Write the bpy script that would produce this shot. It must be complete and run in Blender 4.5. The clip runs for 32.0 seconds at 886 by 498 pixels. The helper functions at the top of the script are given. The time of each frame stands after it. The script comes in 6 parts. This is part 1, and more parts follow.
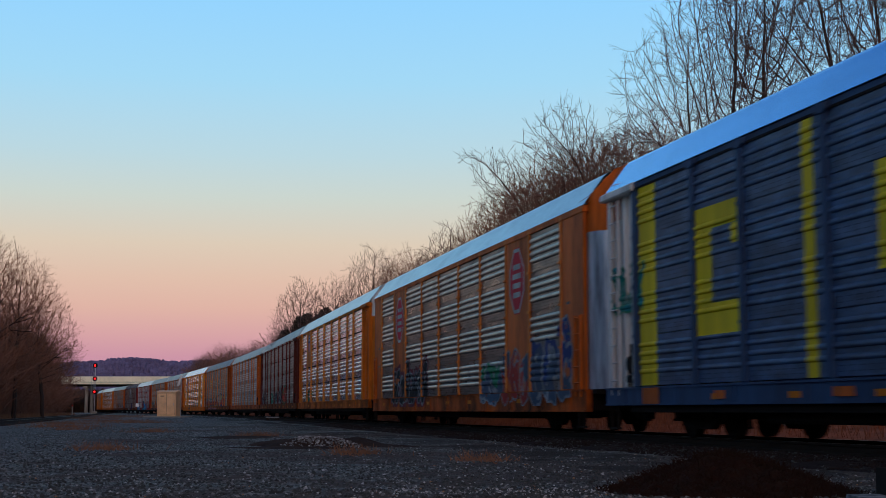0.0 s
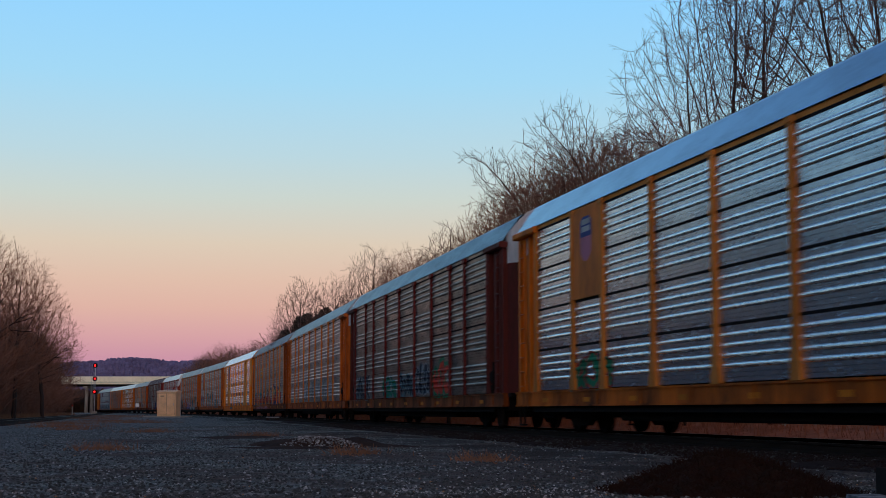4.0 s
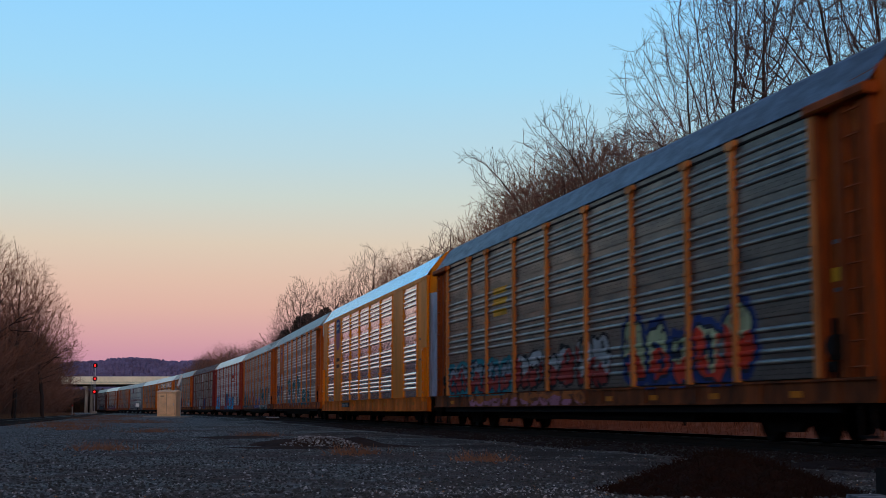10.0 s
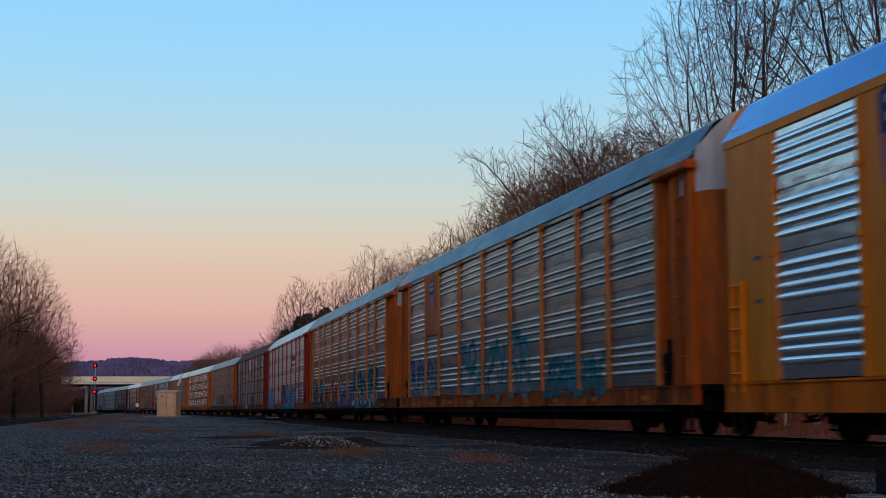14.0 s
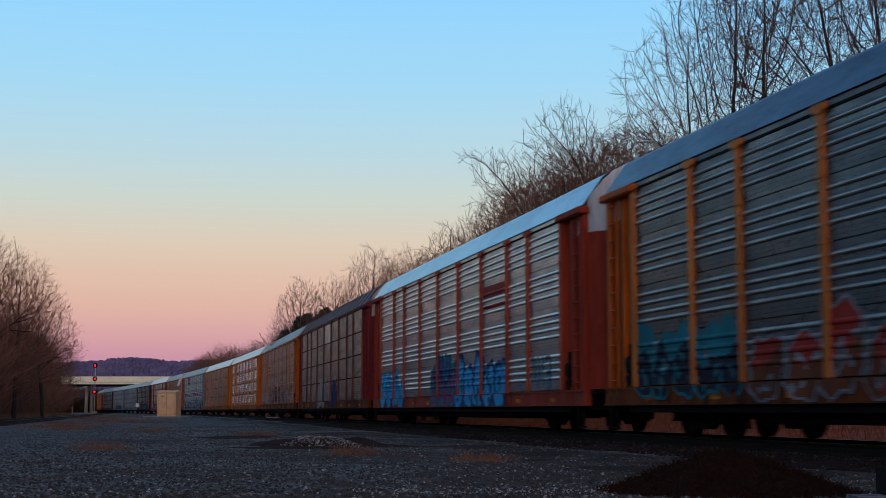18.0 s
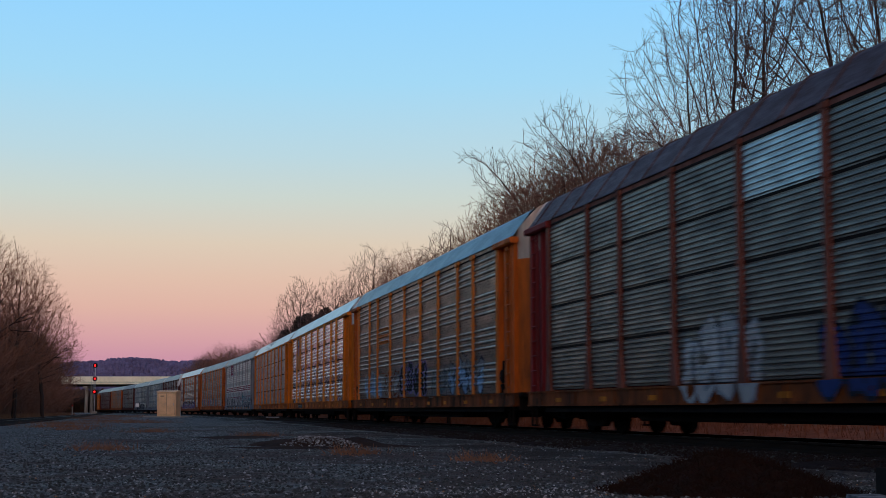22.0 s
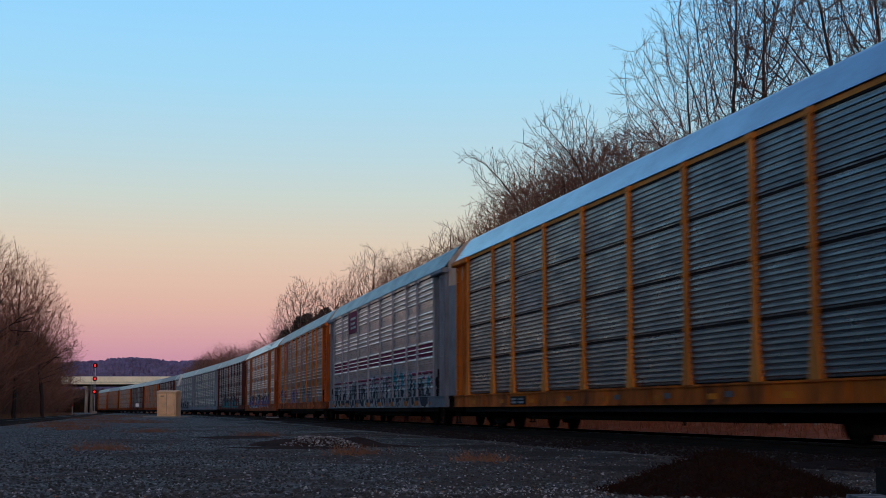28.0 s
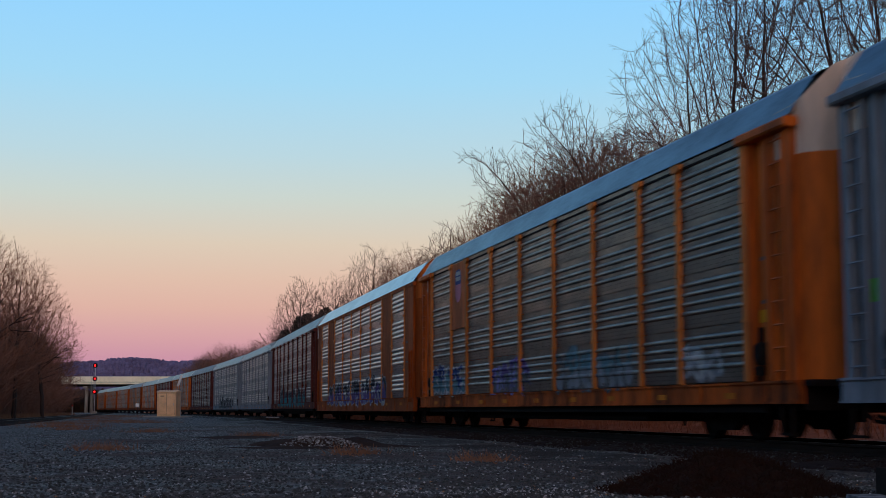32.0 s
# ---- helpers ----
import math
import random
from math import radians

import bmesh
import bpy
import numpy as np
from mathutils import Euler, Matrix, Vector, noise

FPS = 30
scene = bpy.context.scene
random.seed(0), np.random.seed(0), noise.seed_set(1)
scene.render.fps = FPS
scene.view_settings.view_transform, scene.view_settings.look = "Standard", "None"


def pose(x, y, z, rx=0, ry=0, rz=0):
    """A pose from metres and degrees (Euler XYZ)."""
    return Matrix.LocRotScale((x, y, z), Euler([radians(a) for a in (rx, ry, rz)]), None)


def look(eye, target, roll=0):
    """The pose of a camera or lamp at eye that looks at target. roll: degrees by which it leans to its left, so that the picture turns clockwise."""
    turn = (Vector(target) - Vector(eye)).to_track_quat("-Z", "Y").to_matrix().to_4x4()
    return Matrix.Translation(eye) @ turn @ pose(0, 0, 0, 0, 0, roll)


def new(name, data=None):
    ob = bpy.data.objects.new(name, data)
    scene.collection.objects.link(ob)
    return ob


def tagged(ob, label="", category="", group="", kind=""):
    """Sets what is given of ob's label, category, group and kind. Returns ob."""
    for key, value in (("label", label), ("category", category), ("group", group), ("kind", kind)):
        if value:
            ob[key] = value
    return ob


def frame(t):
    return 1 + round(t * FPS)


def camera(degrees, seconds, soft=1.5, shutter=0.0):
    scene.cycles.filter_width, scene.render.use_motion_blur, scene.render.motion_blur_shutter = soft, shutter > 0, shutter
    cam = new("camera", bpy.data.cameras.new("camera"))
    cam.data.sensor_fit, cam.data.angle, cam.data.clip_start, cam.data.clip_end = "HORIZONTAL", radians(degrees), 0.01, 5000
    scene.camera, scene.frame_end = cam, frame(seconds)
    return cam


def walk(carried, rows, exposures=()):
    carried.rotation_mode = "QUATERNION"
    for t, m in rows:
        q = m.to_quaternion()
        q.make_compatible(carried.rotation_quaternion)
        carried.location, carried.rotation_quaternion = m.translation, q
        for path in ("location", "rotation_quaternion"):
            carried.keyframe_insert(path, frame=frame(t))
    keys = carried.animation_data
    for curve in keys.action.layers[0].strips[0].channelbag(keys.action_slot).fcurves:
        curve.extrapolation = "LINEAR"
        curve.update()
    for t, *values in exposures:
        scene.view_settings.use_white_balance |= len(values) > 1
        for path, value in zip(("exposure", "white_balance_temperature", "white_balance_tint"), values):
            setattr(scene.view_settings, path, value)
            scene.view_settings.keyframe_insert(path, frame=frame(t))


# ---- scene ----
cam = camera(35.25, 32.0, soft=0.8, shutter=0.5)
EYE = pose(0, 0, 0.5, 90 + 6.603, 0, 0)
walk(cam, [(0.0, EYE), (32.0, EYE)])


# ---- light: a clear dusk sky, the sun just gone behind the camera ----
def lin(r, g, b):
    """Linear colour from 0..255 values."""
    return tuple((c / 255 / 12.92) if c < 10 else ((c / 255 + 0.055) / 1.055) ** 2.4 for c in (r, g, b)) + (1.0,)


def make_world():
    w = bpy.data.worlds.new("dusk_sky")
    scene.world = w
    w.use_nodes = True
    nt = w.node_tree
    nt.nodes.clear()
    out = nt.nodes.new("ShaderNodeOutputWorld")
    bg = nt.nodes.new("ShaderNodeBackground")
    tc = nt.nodes.new("ShaderNodeTexCoord")
    sep = nt.nodes.new("ShaderNodeSeparateXYZ")
    ramp = nt.nodes.new("ShaderNodeValToRGB")
    nt.links.new(tc.outputs["Generated"], sep.inputs[0])
    nt.links.new(sep.outputs["Z"], ramp.inputs[0])
    stops = [(0.0, lin(154, 116, 154)), (0.034, lin(202, 146, 166)), (0.052, lin(215, 163, 166)), (0.072, lin(224, 180, 166)), (0.092, lin(225, 191, 172)),
             (0.118, lin(221, 204, 184)), (0.150, lin(204, 214, 207)), (0.180, lin(187, 216, 226)), (0.232, lin(164, 217, 246)),
             (0.286, lin(149, 212, 255)), (0.42, lin(112, 172, 234)), (0.6, lin(66, 114, 178)), (0.8, lin(46, 72, 108)), (1.0, lin(34, 48, 72))]
    els = ramp.color_ramp.elements
    els[0].position, els[0].color = stops[0]
    els[1].position, els[1].color = stops[-1]
    for p, c in stops[1:-1]:
        e = els.new(p)
        e.color = c
    bg.inputs["Strength"].default_value = 1.0
    nt.links.new(ramp.outputs["Color"], bg.inputs["Color"])
    nt.links.new(bg.outputs[0], out.inputs[0])


make_world()
sun = new("sun", bpy.data.lights.new("sun", "SUN"))
sun.data.energy, sun.data.angle, sun.data.color = 1.1, radians(75), (1.0, 0.58, 0.36)
sun.matrix_world = look((0, 0, 50), (-9, 60, 34))
scene.view_settings.exposure = 0.0


# ---- materials ----
MATS = {}


def node(nt, kind, **sets):
    n = nt.nodes.new(kind)
    for k, v in sets.items():
        n.inputs[k].default_value = v
    return n


def surface(name, base, second=None, dirt=(0.05, 0.035, 0.025), dirt_amount=0.35, scale=1.5, rough=0.6, rough_dirt=0.85, metal=0.0,
            bump=0.15, bump_scale=40.0, streak=1.0, spec=0.3):
    """A weathered surface: two tones at a large scale, dirt in streaks, fine grain as bump."""
    if name in MATS:
        return MATS[name]
    m = bpy.data.materials.new(name)
    MATS[name] = m
    m.use_nodes = True
    nt = m.node_tree
    b = nt.nodes["Principled BSDF"]
    tc = nt.nodes.new("ShaderNodeTexCoord")
    oi = nt.nodes.new("ShaderNodeObjectInfo")
    mul = nt.nodes.new("ShaderNodeVectorMath")
    mul.operation = "MULTIPLY_ADD"
    comb = nt.nodes.new("ShaderNodeCombineXYZ")
    mm = nt.nodes.new("ShaderNodeMath")
    mm.operation = "MULTIPLY"
    mm.inputs[1].default_value = 37.0
    nt.links.new(oi.outputs["Random"], mm.inputs[0])
    for i in range(3):
        nt.links.new(mm.outputs[0], comb.inputs[i])
    nt.links.new(tc.outputs["Object"], mul.inputs[0])
    mul.inputs[1].default_value = (1.0, 1.0, 1.0 / max(streak, 1e-3))
    nt.links.new(comb.outputs[0], mul.inputs[2])
    big = node(nt, "ShaderNodeTexNoise", Scale=scale, Detail=5.0, Roughness=0.6)
    small = node(nt, "ShaderNodeTexNoise", Scale=scale * 7, Detail=6.0, Roughness=0.65)
    fine = node(nt, "ShaderNodeTexNoise", Scale=bump_scale, Detail=3.0)
    for n in (big, small):
        nt.links.new(mul.outputs[0], n.inputs["Vector"])
    nt.links.new(tc.outputs["Object"], fine.inputs["Vector"])
    second = second or tuple(c * 0.8 for c in base)
    mix1 = nt.nodes.new("ShaderNodeMix")
    mix1.data_type = "RGBA"
    mix1.inputs[6].default_value, mix1.inputs[7].default_value = (*base[:3], 1), (*second[:3], 1)
    r1 = nt.nodes.new("ShaderNodeMapRange")
    r1.inputs["From Min"].default_value, r1.inputs["From Max"].default_value = 0.35, 0.65
    nt.links.new(big.outputs["Fac"], r1.inputs["Value"])
    nt.links.new(r1.outputs[0], mix1.inputs[0])
    add = nt.nodes.new("ShaderNodeMath")
    add.operation = "MULTIPLY"
    nt.links.new(small.outputs["Fac"], add.inputs[0])
    nt.links.new(big.outputs["Fac"], add.inputs[1])
    r2 = nt.nodes.new("ShaderNodeMapRange")
    r2.inputs["From Min"].default_value, r2.inputs["From Max"].default_value = 0.17, 0.42
    r2.inputs["To Max"].default_value = dirt_amount * 1.6
    nt.links.new(add.outputs[0], r2.inputs["Value"])
    mix2 = nt.nodes.new("ShaderNodeMix")
    mix2.data_type = "RGBA"
    mix2.inputs[7].default_value = (*dirt[:3], 1)
    nt.links.new(r2.outputs[0], mix2.inputs[0])
    nt.links.new(mix1.outputs[2], mix2.inputs[6])
    nt.links.new(mix2.outputs[2], b.inputs["Base Color"])
    rr = nt.nodes.new("ShaderNodeMapRange")
    rr.inputs["To Min"].default_value, rr.inputs["To Max"].default_value = rough, rough_dirt
    nt.links.new(r2.outputs[0], rr.inputs["Value"])
    nt.links.new(rr.outputs[0], b.inputs["Roughness"])
    if metal:
        mr = nt.nodes.new("ShaderNodeMapRange")
        mr.inputs["To Min"].default_value, mr.inputs["To Max"].default_value = metal, metal * 0.3
        nt.links.new(r2.outputs[0], mr.inputs["Value"])
        nt.links.new(mr.outputs[0], b.inputs["Metallic"])
    b.inputs["Specular IOR Level"].default_value = spec
    bp = nt.nodes.new("ShaderNodeBump")
    bp.inputs["Strength"].default_value = bump
    bp.inputs["Distance"].default_value = 0.02
    nt.links.new(fine.outputs["Fac"], bp.inputs["Height"])
    nt.links.new(bp.outputs[0], b.inputs["Normal"])
    return m


def paint(name, r, g, b, dirt=0.3, rough=0.5, spec=0.10):
    c = lin(r, g, b)
    return surface(name, c, tuple(x * 0.75 for x in c[:3]), dirt=(0.04, 0.022, 0.012), dirt_amount=dirt, rough=rough + 0.12, streak=5.0, scale=1.2, bump=0.06, spec=spec)


def metal_sheet(name, c, rough, dirt_amount, metal=0.85, dirt=(0.050, 0.056, 0.066), second=0.72, scale=1.6, bump=0.05, bump_scale=60):
    return surface(name, c, tuple(x * second for x in c[:3]), dirt=dirt, dirt_amount=dirt_amount, rough=rough, rough_dirt=0.7, metal=metal,
                   streak=0.35, scale=scale, bump=bump, bump_scale=bump_scale)


def glow(name, colour, strength):
    if name in MATS:
        return MATS[name]
    m = bpy.data.materials.new(name)
    MATS[name] = m
    m.use_nodes = True
    b = m.node_tree.nodes["Principled BSDF"]
    b.inputs["Base Color"].default_value = (*colour, 1)
    b.inputs["Emission Color"].default_value = (*colour, 1)
    b.inputs["Emission Strength"].default_value = strength
    return m


def gravel_material(name="gravel", tone=1.0):
    """Crushed stone, grey pieces of many tones; tone: how light it is."""
    m = bpy.data.materials.new(name)
    m.use_nodes = True
    nt = m.node_tree
    b = nt.nodes["Principled BSDF"]
    tc = nt.nodes.new("ShaderNodeTexCoord")
    vor = node(nt, "ShaderNodeTexVoronoi", Scale=34.0)
    vor2 = node(nt, "ShaderNodeTexVoronoi", Scale=9.0)
    big = node(nt, "ShaderNodeTexNoise", Scale=0.16, Detail=6.0, Roughness=0.6)
    mid = node(nt, "ShaderNodeTexNoise", Scale=1.3, Detail=5.0)
    for n in (vor, vor2, big, mid):
        nt.links.new(tc.outputs["Object"], n.inputs["Vector"])
    ramp = nt.nodes.new("ShaderNodeValToRGB")
    els = ramp.color_ramp.elements
    els[0].position, els[0].color = 0.0, (0.031, 0.038, 0.037, 1)
    els[1].position, els[1].color = 1.0, (0.62, 0.59, 0.54, 1)
    for p, c in ((0.45, (0.112, 0.142, 0.134, 1)), (0.8, (0.228, 0.274, 0.26, 1)), (0.95, (0.34, 0.35, 0.33, 1))):
        e = els.new(p)
        e.color = c
    for e in els:
        e.color = (*(v * tone for v in e.color[:3]), 1)
    sepc = nt.nodes.new("ShaderNodeSeparateColor")
    nt.links.new(vor.outputs["Color"], sepc.inputs[0])
    nt.links.new(sepc.outputs[0], ramp.inputs[0])
    soil = nt.nodes.new("ShaderNodeMix")
    soil.data_type = "RGBA"
    soil.inputs[7].default_value = (0.085 * tone, 0.062 * tone, 0.050 * tone, 1)
    mr = nt.nodes.new("ShaderNodeMapRange")
    mr.inputs["From Min"].default_value, mr.inputs["From Max"].default_value = 0.47, 0.60
    mr.inputs["To Max"].default_value = 0.75
    mulm = nt.nodes.new("ShaderNodeMath")
    mulm.operation = "ADD"
    half = nt.nodes.new("ShaderNodeMath")
    half.operation = "MULTIPLY"
    half.inputs[1].default_value = 0.35
    nt.links.new(mid.outputs["Fac"], half.inputs[0])
    sc = nt.nodes.new("ShaderNodeMath")
    sc.operation = "MULTIPLY"
    sc.inputs[1].default_value = 0.75
    nt.links.new(big.outputs["Fac"], sc.inputs[0])
    nt.links.new(half.outputs[0], mulm.inputs[0])
    nt.links.new(sc.outputs[0], mulm.inputs[1])
    # more trodden soil and oily fines towards the running line, also painting in dimmer skylight there
    sepx = nt.nodes.new("ShaderNodeSeparateXYZ")
    nt.links.new(tc.outputs["Object"], sepx.inputs[0])
    drift = nt.nodes.new("ShaderNodeMapRange")
    drift.inputs["From Min"].default_value, drift.inputs["From Max"].default_value = -14.0, 6.0
    drift.inputs["To Min"].default_value, drift.inputs["To Max"].default_value = -0.13, 0.09
    nt.links.new(sepx.outputs["X"], drift.inputs["Value"])
    more = nt.nodes.new("ShaderNodeMath")
    nt.links.new(mulm.outputs[0], more.inputs[0])
    nt.links.new(drift.outputs[0], more.inputs[1])
    nt.links.new(more.outputs[0], mr.inputs["Value"])
    nt.links.new(mr.outputs[0], soil.inputs[0])
    nt.links.new(ramp.outputs[0], soil.inputs[6])
    nt.links.new(soil.outputs[2], b.inputs["Base Color"])
    b.inputs["Roughness"].default_value = 0.9
    b.inputs["Specular IOR Level"].default_value = 0.06
    bp = nt.nodes.new("ShaderNodeBump")
    bp.inputs["Strength"].default_value = 0.9
    bp.inputs["Distance"].default_value = 0.03
    nt.links.new(vor.outputs["Distance"], bp.inputs["Height"])
    nt.links.new(bp.outputs[0], b.inputs["Normal"])
    return m


GRAVEL = gravel_material()
DARK_GRAVEL = gravel_material("oily_gravel", 0.55)
ORANGE = paint("orange_paint", 212, 100, 16, dirt=0.42, spec=0.25)
POST_ORANGE = paint("chalky_orange_paint", 226, 136, 66, dirt=0.25)
POST_GOLD = paint("chalky_gold_paint", 228, 138, 56, dirt=0.2)
RUST_ORANGE = paint("rust_orange_paint", 172, 78, 24, dirt=0.45)
GOLD = paint("gold_paint", 230, 120, 10, dirt=0.33, spec=0.25)
CLEAN_GOLD = paint("clean_gold_paint", 255, 142, 10, dirt=0.14, rough=0.3, spec=0.15)
RED_ORANGE = paint("red_orange_paint", 178, 66, 44)
DARK_RED = paint("dark_red_paint", 120, 48, 44)
POST_RED = paint("chalky_red_paint", 196, 92, 66, dirt=0.25)
PINK_RED = paint("faded_red_paint", 146, 48, 50)
FADED_RED = paint("weathered_red_paint", 142, 84, 70, dirt=0.45)
ORANGE_SILL = paint("grimy_orange_sill", 206, 92, 20, dirt=0.72)
GOLD_SILL = paint("grimy_gold_sill", 214, 104, 16, dirt=0.6)
CLEAN_SILL = paint("fairly_clean_gold_sill", 250, 124, 14, dirt=0.38)
GRIMY_SILL = paint("grimy_orange_paint", 150, 70, 20, dirt=0.8)
BROWN_RED = paint("brown_red_paint", 104, 46, 40, dirt=0.4)
GREY_PAINT = paint("grey_paint", 142, 150, 158)
PALE_GREY = paint("pale_grey_paint", 172, 170, 170)
WHITE = paint("white_paint", 228, 224, 218, dirt=0.15)
S_FAINT = paint("spray_faint_grey", 108, 112, 114, dirt=0.3, rough=0.65)
BEIGE = paint("beige_paint", 222, 196, 172, dirt=0.15)
BLUE = paint("blue_paint", 52, 78, 112, dirt=0.25)
AMBER = paint("amber_reflector", 226, 128, 20, dirt=0.2)
YELLOW = paint("yellow_paint", 226, 196, 36, dirt=0.12)
BLACK = surface("black_iron", (0.009, 0.007, 0.007), (0.014, 0.010, 0.008), dirt=(0.02, 0.012, 0.008), dirt_amount=0.3, rough=0.85, spec=0.08)
RUST = surface("rusty_rail", (0.035, 0.021, 0.015), (0.022, 0.014, 0.011), dirt_amount=0.3, rough=0.85, scale=3, spec=0.1)
STEEL = surface("rail_steel", (0.42, 0.40, 0.39), (0.32, 0.30, 0.29), dirt_amount=0.15, rough=0.35, metal=0.85)
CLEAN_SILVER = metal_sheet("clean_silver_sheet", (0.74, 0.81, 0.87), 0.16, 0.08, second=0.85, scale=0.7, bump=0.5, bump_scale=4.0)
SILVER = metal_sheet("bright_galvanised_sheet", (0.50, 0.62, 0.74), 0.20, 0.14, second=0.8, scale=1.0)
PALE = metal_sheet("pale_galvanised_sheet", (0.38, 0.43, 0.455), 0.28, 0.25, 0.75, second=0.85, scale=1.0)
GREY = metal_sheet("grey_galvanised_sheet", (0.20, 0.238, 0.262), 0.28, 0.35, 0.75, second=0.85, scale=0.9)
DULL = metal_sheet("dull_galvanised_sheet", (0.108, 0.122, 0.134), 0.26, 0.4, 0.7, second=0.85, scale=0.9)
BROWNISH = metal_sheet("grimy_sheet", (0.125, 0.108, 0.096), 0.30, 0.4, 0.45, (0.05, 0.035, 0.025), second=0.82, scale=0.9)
BLUE_SHEET = surface("blue_painted_sheet", lin(58, 86, 124), lin(44, 66, 98), dirt_amount=0.3, rough=0.45, streak=0.4)
ROOF_PALE = metal_sheet("pale_roof_sheet", (0.50, 0.58, 0.58), 0.30, 0.10, second=0.9, scale=0.7)
ROOF_BRIGHT = metal_sheet("bright_roof_sheet", (0.29, 0.66, 0.95), 0.22, 0.04, second=0.92, scale=0.6)
ROOF_GREY = metal_sheet("grey_roof_sheet", (0.15, 0.188, 0.19), 0.38, 0.2, second=0.85, scale=0.8)
ROOF_DULL = metal_sheet("dull_roof_sheet", (0.20, 0.195, 0.20), 0.5, 0.4, second=0.85)
ROOF_RUST = metal_sheet("rusty_roof_sheet", (0.125, 0.078, 0.078), 0.6, 0.95, 0.2, (0.06, 0.026, 0.022))
BALLAST = surface("ballast", (0.030, 0.023, 0.020), (0.045, 0.036, 0.032), dirt=(0.012, 0.006, 0.005), dirt_amount=0.6, scale=3, rough=0.9, bump=1.0, bump_scale=18, spec=0.05)
TIMBER = surface("tie_timber", (0.03, 0.022, 0.017), dirt_amount=0.4, rough=0.9, scale=4, spec=0.05)
BARK = surface("bark", (0.065, 0.044, 0.037), (0.042, 0.03, 0.026), dirt_amount=0.2, rough=0.9, scale=3, streak=4, spec=0.05)
TWIG = surface("twigs", (0.15, 0.092, 0.078), (0.105, 0.064, 0.056), dirt_amount=0.1, rough=0.9, scale=0.6, spec=0.05)
TWIG_RED = surface("reddish_twigs", (0.26, 0.122, 0.08), (0.18, 0.088, 0.06), dirt_amount=0.1, rough=0.9, scale=0.6, spec=0.05)
NEEDLE = surface("dark_needles", (0.034, 0.040, 0.028), (0.042, 0.036, 0.026), dirt_amount=0.1, rough=0.8, scale=2)
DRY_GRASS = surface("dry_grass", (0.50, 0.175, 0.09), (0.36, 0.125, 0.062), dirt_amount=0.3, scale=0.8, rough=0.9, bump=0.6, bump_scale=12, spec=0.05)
DARK_WEED = surface("dead_weeds", (0.034, 0.014, 0.008), (0.018, 0.008, 0.005), dirt_amount=0.3, scale=4, rough=0.95, bump=0.8, bump_scale=30, spec=0.05)
STONE = surface("pale_stones", (0.36, 0.37, 0.36), (0.14, 0.15, 0.145), dirt_amount=0.3, scale=8, rough=0.85, spec=0.05)
DARK_STONE = surface("dark_stones", (0.105, 0.115, 0.11), (0.04, 0.046, 0.044), dirt_amount=0.3, scale=8, rough=0.85, spec=0.05)
CONCRETE = surface("concrete", (0.40, 0.36, 0.29), (0.32, 0.29, 0.23), dirt_amount=0.15, scale=0.5, rough=0.9, streak=3)
PALE_CONCRETE = surface("pale_concrete", (0.92, 0.85, 0.62), (0.86, 0.78, 0.56), dirt_amount=0.1, scale=0.4, rough=0.9, streak=3)
TAN = surface("tan_cabinet_paint", (0.90, 0.57, 0.30), (0.84, 0.52, 0.27), dirt_amount=0.12, scale=1.0, rough=0.6)
TAN_SEAM = surface("shaded_tan_paint", (0.52, 0.33, 0.19), (0.46, 0.29, 0.16), dirt_amount=0.2, scale=1.0, rough=0.7)
GALV = surface("galvanised_steel", (0.5, 0.5, 0.52), dirt_amount=0.2, rough=0.5, metal=0.6)
DENSE_WOODS = surface("dense_woods", (0.105, 0.062, 0.045), (0.065, 0.04, 0.03), dirt_amount=0.2, scale=0.3, rough=0.95, spec=0.05)
DOOR_LEAF = surface("galvanised_door_leaf", (0.60, 0.66, 0.74), (0.20, 0.23, 0.29), dirt_amount=0.35, scale=3.0, rough=0.4, metal=0.6, streak=9.0, bump=0.1)
PALE_STONE = surface("bright_limestone", (0.62, 0.62, 0.60), (0.40, 0.39, 0.37), dirt_amount=0.1, scale=9, rough=0.85, spec=0.05)
TAN_STONE = surface("tan_stones", (0.50, 0.27, 0.13), (0.34, 0.20, 0.11), dirt_amount=0.1, scale=9, rough=0.85, spec=0.05)
# rib metal per sheet: paler, warmer tones that paint in the highlights
LIT_RIBS = {
    "clean_silver_sheet": metal_sheet("clean_lit_ribs", (0.94, 0.93, 0.90), 0.18, 0.04, second=0.94, scale=0.6, bump=0.015),
    "bright_galvanised_sheet": metal_sheet("bright_lit_ribs", (0.92, 0.88, 0.80), 0.26, 0.05, second=0.94, scale=0.6, bump=0.015),
    "pale_galvanised_sheet": metal_sheet("pale_lit_ribs", (0.70, 0.68, 0.63), 0.28, 0.12, 0.8, second=0.85),
    "grey_galvanised_sheet": metal_sheet("grey_lit_ribs", (0.52, 0.50, 0.46), 0.28, 0.18, 0.75, second=0.8),
    "dull_galvanised_sheet": metal_sheet("dull_lit_ribs", (0.31, 0.285, 0.25), 0.28, 0.25, 0.7, second=0.75),
    "grimy_sheet": metal_sheet("grimy_lit_ribs", (0.215, 0.185, 0.155), 0.32, 0.3, 0.7, second=0.7),
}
PATCH_SHEET = metal_sheet("repainted_sheet", (0.125, 0.13, 0.155), 0.36, 0.4, 0.6)
WOODS = surface("far_woods", (0.175, 0.15, 0.255), (0.13, 0.11, 0.195), dirt_amount=0.2, scale=0.05, rough=0.95, spec=0.05)
LAMP_RED = glow("red_signal_light", (1.0, 0.012, 0.016), 2.5)


